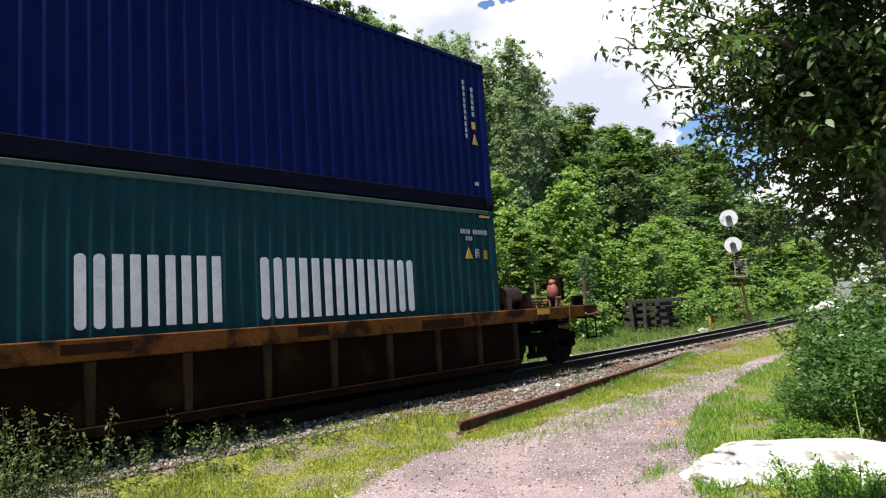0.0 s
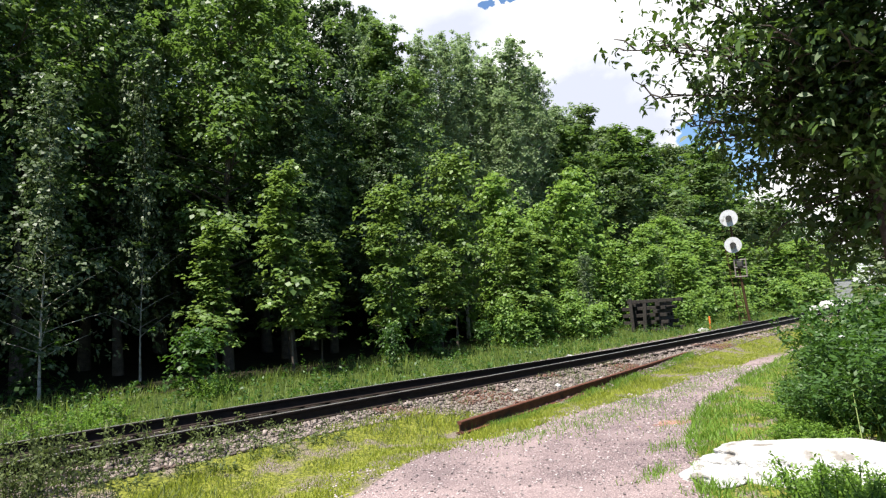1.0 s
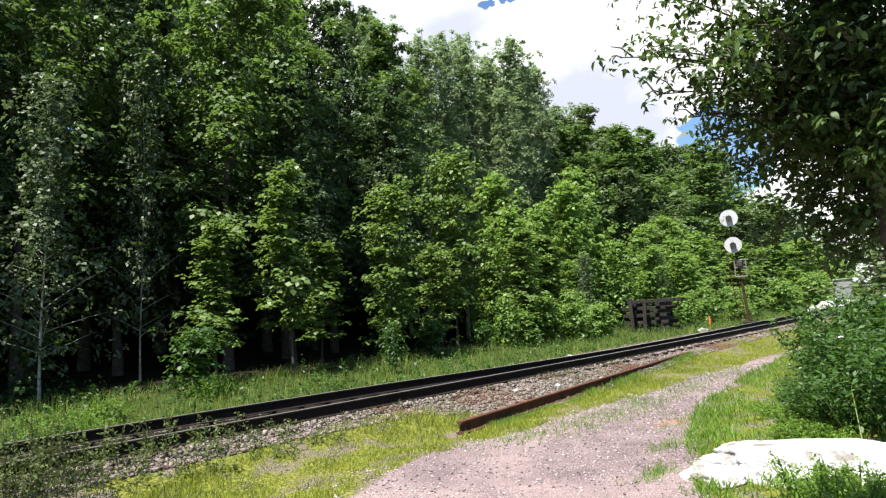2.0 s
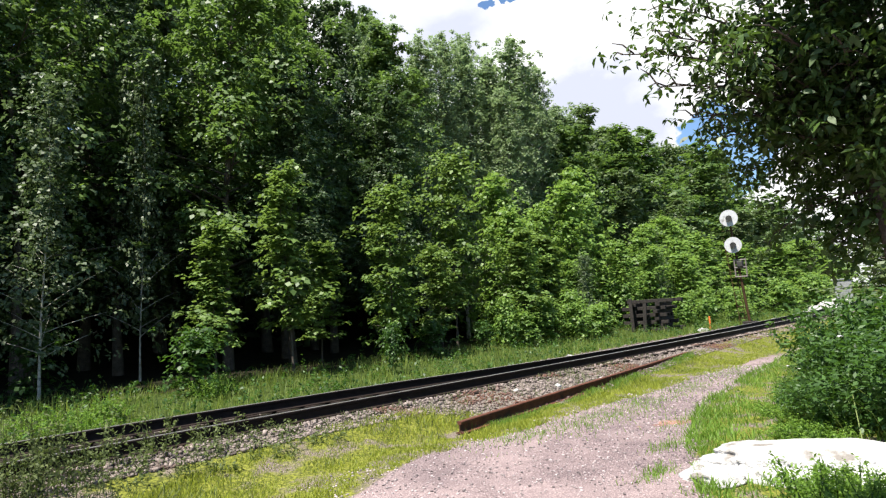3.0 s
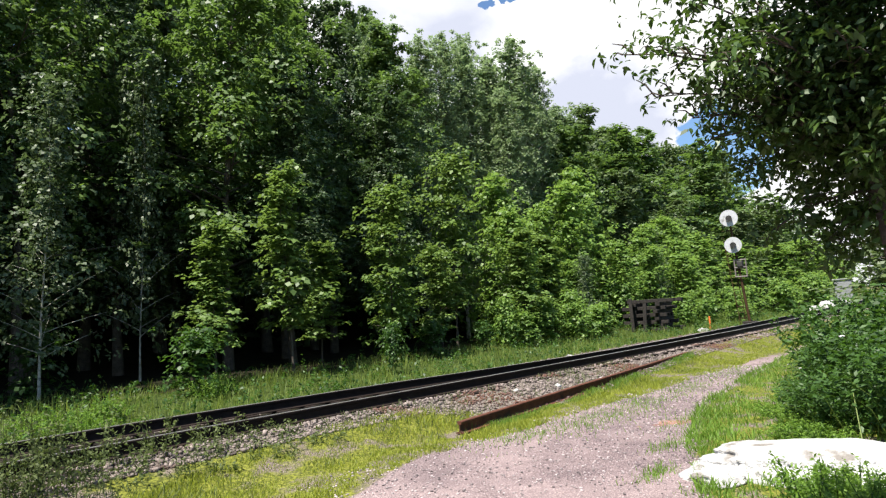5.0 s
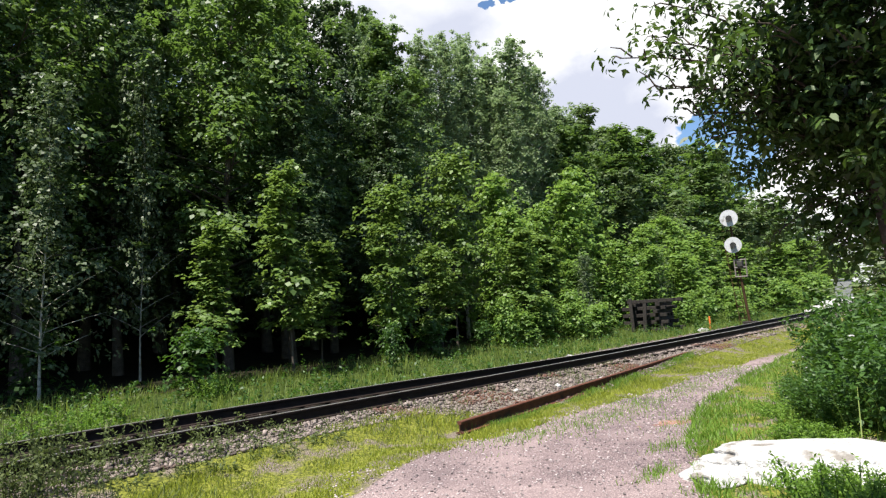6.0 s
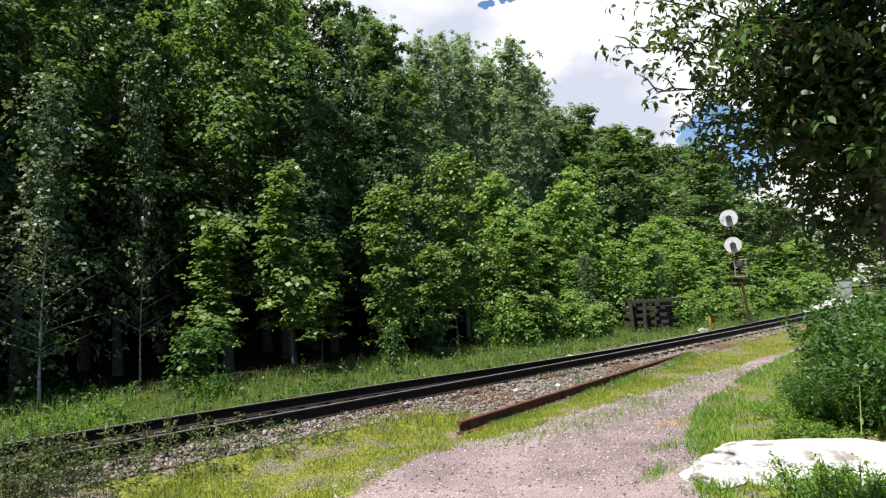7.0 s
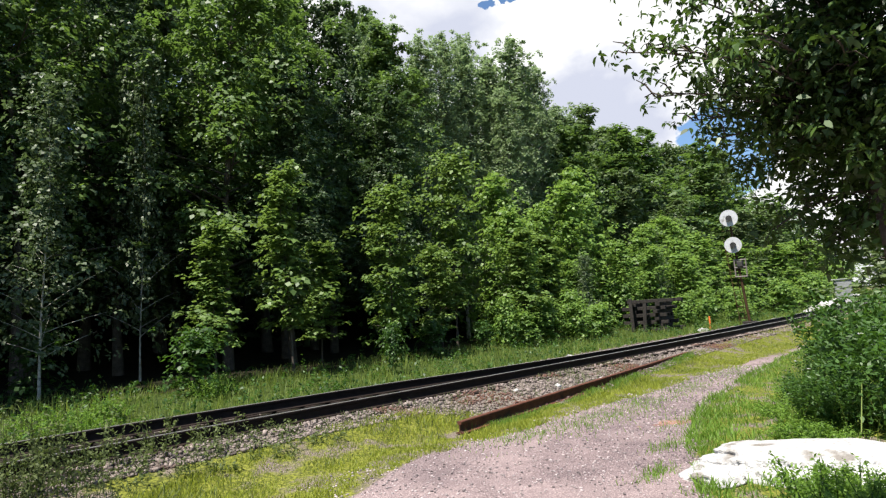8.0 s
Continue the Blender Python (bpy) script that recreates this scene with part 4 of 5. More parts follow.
def mark(name, parent, x, z, w, h, material, y=-1.2195, slant=0.0, label=""):
    """A painted mark on the near side wall: a thin plate over the ribs."""
    bm = bmesh.new()
    box(bm, (x, y - 0.004, z), (x + w, y, z + h), 0.0)
    for v in bm.verts:
        if slant:
            v.co.x += slant * (v.co.z - z) / h
    return part(name, bm, material, parent, label)


def rounded_bar(name, parent, x, z, w, h, r, material, y=-1.2195):
    bm = bmesh.new()
    pts = []
    for cx, cz, a0 in ((x + w - r, z + r, -90), (x + w - r, z + h - r, 0), (x + r, z + h - r, 90), (x + r, z + r, 180)):
        for k in range(4):
            a = radians(a0 + 30 * k)
            pts.append((cx + r * math.cos(a), cz + r * math.sin(a)))
    front = [bm.verts.new((px, y - 0.004, pz)) for px, pz in pts]
    back = [bm.verts.new((px, y, pz)) for px, pz in pts]
    bm.faces.new(front)
    bm.faces.new(back[::-1])
    for k in range(len(pts)):
        j = (k + 1) % len(pts)
        bm.faces.new((front[j], front[k], back[k], back[j]))
    bmesh.ops.recalc_face_normals(bm, faces=bm.faces[:])
    return part(name, bm, material, parent)


def triangle_mark(parent, x, z, w, h, y=-1.2195):
    bm = bmesh.new()
    f = [bm.verts.new(p) for p in ((x, y - 0.004, z), (x + w, y - 0.004, z), (x + w / 2, y - 0.004, z + h))]
    b = [bm.verts.new(p) for p in ((x, y, z), (x + w, y, z), (x + w / 2, y, z + h))]
    bm.faces.new(f)
    bm.faces.new(b[::-1])
    for k in range(3):
        j = (k + 1) % 3
        bm.faces.new((f[j], f[k], b[k], b[j]))
    bmesh.ops.recalc_face_normals(bm, faces=bm.faces[:])
    return part("warning_triangle", bm, YELLOW, parent, "yellow warning triangle")


def build_containers():
    at = pose(CAR_START, TRACK, 0)
    lower = container("shipping_container", "green corrugated steel shipping container with large white lettering bars", LOWER_Z, GREEN, GREEN, at, edge=PALE_GREEN)
    # the taller dark rail also paints in the shaded foot of the wall
    upper = container("shipping_container", "dark navy blue corrugated shipping container stacked on top", JOINT, BLUE, BLUE_JOINT_SHADE, at, low=0.24)
    # the owner's name, as plain bars of its size
    z, h = 1.315, 0.83
    x = 1.95
    for word in ("wnino", "wnimmiow"):
        for ch in word:
            if ch == "i":
                rounded_bar("name_bar", lower, x - CAR_START, z, 0.125, h, 0.012, WHITE_PAINT)
                x += 0.205
            else:
                w = 0.305 if word == "wnino" else 0.322
                r = 0.05 if ch == "w" else 0.012
                g = 0.075
                s = (w - g) / 2
                rounded_bar("name_bar", lower, x - CAR_START, z, s, h, r, WHITE_PAINT)
                rounded_bar("name_bar", lower, x - CAR_START + s + g, z, s, h, r, WHITE_PAINT)
                x += w + (0.075 if word == "wnino" else 0.079)
        x = 4.15
    # small markings by the end of each wall
    for k in range(11):
        if k not in (4,):
            mark("code_bar", lower, -0.96 + 0.067 * k, 2.65, 0.042, 0.085, CODE_PAINT)
    for k in range(3):
        mark("code_bar", lower, -0.84 + 0.065 * k, 2.53, 0.042, 0.075, CODE_PAINT)
    triangle_mark(lower, -0.88, 2.20, 0.20, 0.20)
    mark("notice_plate", lower, -0.60, 2.22, 0.10, 0.16, CODE_PAINT)
    mark("notice_plate", lower, -0.36, 2.20, 0.085, 0.16, YELLOW, label="small yellow notice")
    for k in range(5):
        mark("code_bar", lower, -0.42 + 0.06 * k, 2.975, 0.04, 0.04, YELLOW)
    for z in (2.235, 2.275, 2.33):
        mark("notice_line", lower, -0.585, z, 0.07, 0.014, GREEN, y=-1.2240)
        mark("notice_line", lower, -0.345, z - 0.01, 0.055, 0.016, BLACK, y=-1.2240)
    for k in range(10):
        mark("code_bar", upper, -0.64, JOINT + 1.33 + 0.115 * k, 0.05, 0.085, CODE_PAINT)
    for k in range(5):
        mark("code_bar", upper, -0.42, JOINT + 1.78 + 0.12 * k, 0.06, 0.09, CODE_PAINT)
    mark("notice_plate", upper, -0.45, JOINT + 1.53, 0.10, 0.14, YELLOW)
    triangle_mark(upper, -0.47, JOINT + 1.23, 0.16, 0.20)
    mark("notice_plate", upper, -0.47, JOINT + 0.44, 0.10, 0.07, CODE_PAINT)
    return [lower, upper]


def wheelset(parent, x):
    """An axle with two wheels, turning about its own centre."""
    axle = tubed("axle", (0, -0.90, 0), (0, 0.90, 0), 0.075, BLACK, parent, seg=14)
    axle.location = (x, 0, 0.46)
    for y, f in ((-0.755, -1), (0.755, 1)):
        bm = bmesh.new()
        tube(bm, (0, y - 0.065, 0), (0, y + 0.065, 0), 0.46, seg=36)
        tube(bm, (0, y - f * 0.085, 0), (0, y - f * 0.055, 0), 0.485, seg=36)
        tube(bm, (0, y - 0.08, 0), (0, y + 0.08, 0), 0.12, seg=16)
        part("wheel", bm, WHEEL, axle)
        for k in range(4):
            a = k * math.pi / 2
            bm = bmesh.new()
            box(bm, (-0.02, y + f * 0.062, 0.16), (0.02, y + f * 0.075, 0.38))
            bmesh.ops.rotate(bm, verts=bm.verts[:], cent=(0, 0, 0), matrix=Matrix.Rotation(a, 3, "Y"))
            part("web_rib", bm, BLACK, axle)
    return axle


def truck_frame(parent, x):
    """Cast side frames, springs and bolster of one truck."""
    for y in (-1.0, 1.0):
        bm = bmesh.new()
        box(bm, (x - 1.15, y - 0.07, 0.52), (x + 1.15, y + 0.07, 0.68), 0.03)
        box(bm, (x - 0.55, y - 0.06, 0.22), (x + 0.55, y + 0.06, 0.34), 0.03)
        for s in (-1, 1):
            box(bm, (x + s * 0.40 - 0.07, y - 0.06, 0.30), (x + s * 0.40 + 0.07, y + 0.06, 0.56), 0.02)
            box(bm, (x + s * 0.88 - 0.14, y - 0.09, 0.36), (x + s * 0.88 + 0.14, y + 0.09, 0.58), 0.03)
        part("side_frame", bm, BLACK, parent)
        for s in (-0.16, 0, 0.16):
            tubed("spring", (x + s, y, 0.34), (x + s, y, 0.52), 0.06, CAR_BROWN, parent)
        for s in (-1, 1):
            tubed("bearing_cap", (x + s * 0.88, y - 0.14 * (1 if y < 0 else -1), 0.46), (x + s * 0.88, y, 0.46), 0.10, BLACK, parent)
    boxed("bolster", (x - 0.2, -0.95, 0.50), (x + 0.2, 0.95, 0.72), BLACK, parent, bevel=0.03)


def build_car():
    car = thing("well_car", pose(CAR_START, TRACK, 0), "rusty yellow-brown double-stack well car with side posts and end platforms", "railway wagon")
    L = 12.19
    for y, f in ((-1.27, -1), (1.27, 1)):
        lo, hi = min(y, y + f * 0.10), max(y, y + f * 0.10)
        boxed("side_sill", (-L - 3.2, lo, 0.985), (3.2, hi, 1.225), CAR_YELLOW, car, "faded yellow side sill with rust patches", bevel=0.012)
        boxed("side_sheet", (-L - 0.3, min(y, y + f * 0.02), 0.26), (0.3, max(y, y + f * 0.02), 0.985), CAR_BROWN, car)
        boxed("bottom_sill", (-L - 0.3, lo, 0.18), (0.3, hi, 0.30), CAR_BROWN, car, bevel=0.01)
        x = 0.27
        while x > -L - 0.4:
            # posts stand proud of the sheet and narrow towards the foot
            bm = box(bmesh.new(), (x - 0.06, min(y, y + f * 0.075), 0.30), (x + 0.06, max(y, y + f * 0.075), 0.983), 0.012)
            for v in bm.verts:
                v.co.x = x + (v.co.x - x) * (0.72 if v.co.z < 0.6 else 1.0)
            part("side_post", bm, CAR_POST, car)
            x -= 1.04
        boxed("sill_patch", (0.95, y + f * 0.10, 1.10), (1.35, y + f * 0.106, 1.20), YELLOW, car, "bright yellow paint patch")
        boxed("rust_panel", (-7.3, y + f * 0.10, 1.06), (-6.6, y + f * 0.105, 1.17), BARE_RUST, car)
        boxed("rust_panel", (-4.5, y + f * 0.10, 1.05), (-4.0, y + f * 0.105, 1.19), BARE_RUST, car)
        boxed("rust_panel", (-2.2, y + f * 0.10, 1.00), (-1.2, y + f * 0.104, 1.15), BARE_RUST, car)
        boxed("rust_panel", (-9.6, y + f * 0.10, 1.02), (-9.1, y + f * 0.104, 1.20), BARE_RUST, car)
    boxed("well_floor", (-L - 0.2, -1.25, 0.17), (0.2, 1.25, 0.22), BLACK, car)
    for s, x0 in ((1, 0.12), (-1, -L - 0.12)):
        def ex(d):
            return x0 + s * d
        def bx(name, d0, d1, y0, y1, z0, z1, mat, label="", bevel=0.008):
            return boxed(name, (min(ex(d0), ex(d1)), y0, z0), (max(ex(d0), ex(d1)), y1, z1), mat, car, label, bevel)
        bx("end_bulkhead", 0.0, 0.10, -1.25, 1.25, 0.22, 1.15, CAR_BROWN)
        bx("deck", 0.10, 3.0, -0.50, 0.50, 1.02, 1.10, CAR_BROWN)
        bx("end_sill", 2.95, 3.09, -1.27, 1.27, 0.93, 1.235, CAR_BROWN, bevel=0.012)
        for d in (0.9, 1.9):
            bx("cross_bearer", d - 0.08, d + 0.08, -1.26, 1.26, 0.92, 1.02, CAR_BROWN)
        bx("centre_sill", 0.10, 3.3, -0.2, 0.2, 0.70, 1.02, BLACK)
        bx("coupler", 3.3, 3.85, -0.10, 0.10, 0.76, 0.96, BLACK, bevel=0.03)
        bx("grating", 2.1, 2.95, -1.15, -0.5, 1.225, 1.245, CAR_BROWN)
        bx("grating", 2.1, 2.95, 0.5, 1.15, 1.225, 1.245, CAR_BROWN)
        bx("walkway", 0.15, 2.1, -1.17, -0.62, 1.205, 1.222, CAR_BROWN)
        bx("sill_bracket", 1.92, 2.12, -1.40, -1.372, 0.92, 1.24, CAR_YELLOW)
        # air tank on saddles
        tank = tubed("air_tank", (ex(0.72), -0.55, 1.53), (ex(1.22), -0.55, 1.53), 0.17, TAN, car, "dusty tan air tank", seg=20)
        tubed("tank_end", (ex(1.22), -0.55, 1.53), (ex(1.29), -0.55, 1.53), 0.17, RUST, car, r2=0.09, seg=20)
        for d in (0.80, 1.14):
            bx("tank_saddle", d - 0.03, d + 0.03, -0.70, -0.40, 1.10, 1.40, CAR_BROWN)
        bx("wedge_bracket", 0.42, 0.58, -0.95, -0.85, 1.22, 1.46, TAN)
        bx("stanchion_plate", 1.36, 1.50, -0.75, -0.50, 1.10, 1.56, RUST)
        bx("valve_body", 1.56, 1.72, -0.70, -0.5, 1.22, 1.36, TAN, bevel=0.03)
        for z in (1.30, 1.35):
            tubed("pipe", (ex(1.5), -0.62, z), (ex(2.3), -0.58 - (z - 1.3), z + 0.02), 0.018, TAN, car)
        # lifting horn, brake stand with its wheel, end rail
        for d in (1.86, 1.98):
            bm = bmesh.new()
            tube(bm, (ex(d), -1.10, 1.22), (ex(d + 0.05), -1.10, 1.42), 0.03)
            part("lug", bm, TAN, car)
        tubed("lug_bar", (ex(1.86), -1.10, 1.42), (ex(2.06), -1.10, 1.42), 0.03, TAN, car)
        bx("brake_stand", 2.27, 2.33, -0.78, -0.60, 1.10, 1.84, CAR_BROWN, "rusty brake stand")
        bm = bmesh.new()
        bmesh.ops.create_uvsphere(bm, u_segments=18, v_segments=12, radius=1.0, matrix=Matrix.Translation((ex(2.22), -0.80, 1.56)) @ Matrix.Diagonal((0.11, 0.14, 0.20, 1)))
        tube(bm, (ex(2.22), -0.80, 1.70), (ex(2.24), -0.80, 1.82), 0.075, seg=16)
        for f in bm.faces:
            f.smooth = True
        part("brake_housing", bm, RED, car, "faded red pear-shaped brake housing")
        bx("brake_bracket", 2.33, 2.50, -0.93, -0.62, 1.40, 1.90, CAR_BROWN, bevel=0.03)
        bx("bracket_arm", 2.30, 2.86, -0.70, -0.62, 1.50, 1.58, CAR_BROWN, bevel=0.015)
        for y in (-0.72, -0.88):
            bx("brake_foot", 2.18, 2.26, y - 0.02, y + 0.02, 1.22, 1.40, TAN)
        bm = bmesh.new()
        for k in range(20):
            a, b = k * math.tau / 20, (k + 1) * math.tau / 20
            tube(bm, (ex(2.52), -0.80 + 0.27 * math.cos(a), 1.66 + 0.27 * math.sin(a)), (ex(2.52), -0.80 + 0.27 * math.cos(b), 1.66 + 0.27 * math.sin(b)), 0.016, seg=6)
        for k in range(5):
            a = k * math.tau / 5
            tube(bm, (ex(2.47), -0.80, 1.66), (ex(2.52), -0.80 + 0.27 * math.cos(a), 1.66 + 0.27 * math.sin(a)), 0.012, seg=6)
        part("hand_wheel", bm, BLACK, car)
        for y in (-0.55, 0.2, 1.1):
            tubed("rail_post", (ex(2.97), y, 1.22), (ex(2.97), y, 1.86), 0.018, TAN, car)
        tubed("top_handrail", (ex(2.97), -0.55, 1.86), (ex(2.97), 1.1, 1.86), 0.014, CAR_BROWN, car)
        tubed("mid_handrail", (ex(2.97), -0.55, 1.45), (ex(2.97), 1.1, 1.45), 0.018, CAR_BROWN, car)
        tubed("rail_post", (ex(2.92), -1.18, 1.22), (ex(2.92), -1.18, 1.80), 0.022, RUST, car)
        bx("step_angle", 2.55, 2.95, -1.10, -1.04, 1.245, 1.45, CAR_BROWN)
        # grab iron, sill step, lift lever
        tubed("grab_iron", (ex(2.55), -1.42, 1.02), (ex(3.02), -1.42, 1.04), 0.013, TAN, car, "rusty grab iron")
        for d in (2.55, 3.02):
            tubed("grab_stub", (ex(d), -1.37, 1.06), (ex(d), -1.42, 1.03), 0.016, TAN, car)
        for d in (2.62, 3.0):
            tubed("step_hanger", (ex(d), -1.33, 0.95), (ex(d), -1.33, 0.52), 0.018, BLACK, car)
        tubed("step_tread", (ex(2.62), -1.33, 0.52), (ex(3.0), -1.33, 0.52), 0.022, BLACK, car)
        bx("brake_box", 2.3, 2.55, -1.0, -0.8, 0.74, 0.86, TAN, bevel=0.02)
        truck_frame(car, ex(1.45))
    axles = []
    for x in (0.12 + 0.57, 0.12 + 2.33, -L - 0.12 - 0.57, -L - 0.12 - 2.33):
        axles.append(wheelset(car, x))
    return car, axles


STACK = build_containers()
CAR, AXLES = build_car()


# ---- lineside things ----
def build_signal():
    s = thing("railway_signal", pose(34.3, 11.55, float(ground_z(34.3, 11.55)), 0, 0, 0), "tall railway signal mast with two round white targets and a ladder", "railway signal")
    # the mast leans a little
    top = Vector((-0.36, 0.36, 5.75))
    tubed("mast", (0, 0, 0), top, 0.075, POST_BROWN, s, r2=0.05, seg=12)
    boxed("footing", (-0.3, -0.3, -0.2), (0.3, 0.3, 0.15), OLD_WOOD, s, bevel=0.03)
    face = (Vector((0, 0, 1.2)) - Vector((34.4, 11.25, 4.6))).normalized()
    across = Vector((-face.y, face.x, 0)).normalized()
    for z, k in ((5.66, 0.44), (4.22, 0.42)):
        c = top * (z / 5.8) + face * 0.22 - across * (0.0 if z > 5 else 0.05)
        head = tubed("target", c, c + face * 0.03, k, GALV, s, "round white signal target", seg=32)
        tubed("lamp_hood", c + face * 0.03, c + face * 0.20, 0.15, DARK_IRON, s, seg=16)
        boxed("lamp_case", c - face * 0.25 - Vector((0.14, 0.14, 0.18)), c - face * 0.25 + Vector((0.14, 0.14, 0.18)), DARK_IRON, s, bevel=0.02)
    # ladder beside the mast, and the open relay frame under the lower target
    for d in (0.16, 0.46):
        tubed("ladder_rail", across * d * -1 + face * -0.12, top * 0.80 - across * d + face * -0.12, 0.020, POST_BROWN, s, seg=6)
    for k in range(1, 15):
        c = top * (0.80 * k / 15.0) + face * -0.12
        tubed("rung", c - across * 0.16, c - across * 0.46, 0.014, POST_BROWN, s, seg=6)
    c = top * (3.40 / 5.8) + face * 0.10 + across * 0.12
    for d in (-0.27, 0.27):
        tubed("frame_post", c + across * d, c + across * d + Vector((0, 0, -0.88)), 0.035, GREY_IRON, s, seg=8)
    for z in (0.0, -0.40, -0.88):
        tubed("frame_bar", c - across * 0.30 + Vector((0, 0, z)), c + across * 0.30 + Vector((0, 0, z)), 0.040, GREY_IRON, s, seg=8)
    boxed("relay_case", c + Vector((-0.14, -0.14, -0.36)), c + Vector((0.14, 0.14, -0.06)), DARK_IRON, s, bevel=0.02)
    for z in (5.0, 3.6):
        q = top * (z / 5.8)
        tubed("bracket", q - across * 0.46 + face * -0.12, q + across * 0.15, 0.022, POST_BROWN, s, seg=6)
    return s


build_signal()


def build_crib():
    """A crib of old ties, laid crosswise in layers."""
    g = float(ground_z(32.5, 16.1))
    crib = thing("tie_stack", pose(32.5, 16.1, g, 0, 0, 98), "crib of weathered dark railway ties stacked crosswise", "tie stack")
    rng = random.Random(4)
    for layer in range(9):
        # lengthwise ties reach out unevenly towards the line; pairs of spacers lie across between them
        if layer % 2 == 0:
            rows = [(o + rng.uniform(-0.06, 0.06), rng.uniform(-0.40, 0.30), rng.uniform(-4, 4), 1.2) for o in (-0.82, -0.25, 0.3, 0.85)]
            turn = 0
        else:
            rows = [(o, rng.uniform(-0.15, 0.15), rng.uniform(-4, 4), 1.12) for o in (-0.55, 0.75)]
            turn = 90
        for o, slide, skew, half_length in rows:
            m = pose(0, 0, layer * 0.19, 0, 0, turn + skew) @ Matrix.Translation((slide, o, 0))
            part("tie", box(bmesh.new(), (-half_length, -0.12, 0.0), (half_length, 0.12, 0.186), 0.015, m), OLD_WOOD, crib)
    for x, y, tall, lean in ((0.52, 1.42, 1.80, 2), (-0.10, 1.40, 1.50, -3)):
        part("leaning_tie", box(bmesh.new(), (-0.09, -0.08, 0.0), (0.09, 0.08, tall), 0.015, pose(x, y, 0, 3, lean, 10)), OLD_WOOD, crib)
    return crib


build_crib()


def lump(name, label, category, x, y, size, seed, material, sink=0.3, detail=3, rough=0.25, turn=None):
    bm = bmesh.new()
    bmesh.ops.create_icosphere(bm, subdivisions=detail, radius=1.0)
    for v in bm.verts:
        p = v.co.copy()
        w = rough * (0.16 * noise.noise(p * 8.0 + Vector((seed, seed, 0))) + 0.07 * noise.noise(p * 21.0))
        k = 1 + w + rough * noise.noise(p * 1.4 + Vector((seed, 0, 0))) + rough * 0.45 * noise.noise(p * 3.7 + Vector((0, seed, 0)))
        v.co = Vector((p.x * size[0], p.y * size[1], p.z * size[2])) * k
    for f in bm.faces:
        f.smooth = True
    ob = part(name, bm, material)
    ob.matrix_world = pose(x, y, float(ground_z(x, y)) + size[2] * (1 - 2 * sink) * 0.5, 0, 0, seed * 37 if turn is None else turn)
    return tagged(ob, label, category)


lump("white_boulder", "broad bleached white boulder half sunk at the road's edge", "boulder", 6.55, 1.55, (1.25, 0.62, 0.26), 3.3, WHITE_STONE, 0.45, 6, 0.23, 102)
lump("white_boulder", "low white stone slab beside the boulder", "boulder", 6.05, 2.45, (0.50, 0.32, 0.09), 5.0, WHITE_STONE, 0.5, 4, 0.35)
for k, (x, y, s) in enumerate(((31.4, 12.9, 0.34), (32.6, 13.2, 0.26), (24.3, 12.5, 0.12), (41.5, 12.6, 0.26), (50.5, 13.0, 0.42), (53.5, 13.2, 0.62), (58.0, 13.4, 0.80), (63.0, 13.7, 0.90), (16.4, 10.9, 0.12), (8.9, 7.1, 0.07), (9.9, 6.9, 0.08), (11.3, 6.8, 0.06))):
    lump("pale_rock", "pale rock lying beside the track", "rock", x, y, (s, s * 0.8, s * 0.6), 1.0 + k, WHITE_STONE, 0.3, 2, 0.4)


GREY_PAINT = surface("weathered_grey_paint", (0.16, 0.17, 0.17), (0.28, 0.29, 0.29), 0.7, scale=4, grain=40, bump=0.2)


def build_marker():
    x, y = 35.0, 13.9
    post = thing("marker_post", pose(x, y, float(ground_z(x, y)), 0, 6, 30), "short orange marker post in the grass", "marker post")
    boxed("stake", (-0.04, -0.04, 0), (0.04, 0.04, 0.62), ORANGE, post, bevel=0.01)
    boxed("cap", (-0.05, -0.05, 0.62), (0.05, 0.05, 0.70), ORANGE, post, bevel=0.015)
    x, y = 48.9, 10.3
    sign = thing("lineside_sign", pose(x, y, float(ground_z(x, y)), 0, 0, 12), "small pale grey cabinet on a post by the line", "lineside cabinet")
    boxed("cabinet", (-0.25, -0.55, 0.75), (0.25, 0.45, 2.0), GREY_PAINT, sign, bevel=0.03)
    boxed("roof", (-0.32, -0.62, 2.0), (0.32, 0.62, 2.08), GREY_PAINT, sign, bevel=0.02)
    boxed("leg", (-0.08, -0.08, -0.1), (0.08, 0.08, 0.75), DARK_IRON, sign)


build_marker()


# ---- plants near the camera ----
def spray(points, outs, per, spread, leaf, rng, slim=0.36, up=0.7, droop=0.45, flat=0.7):
    cc, oo = np.repeat(points, per, 0), np.repeat(outs, per, 0)
    off = rng.normal(0, 1, cc.shape) * spread * np.array([1, 1, flat])
    return leaf_cloud(cc + off, oo * 0.6 + off / (spread * 2.5), rng.uniform(0.6, 1.2, len(cc)) * leaf, rng, up, slim, droop)


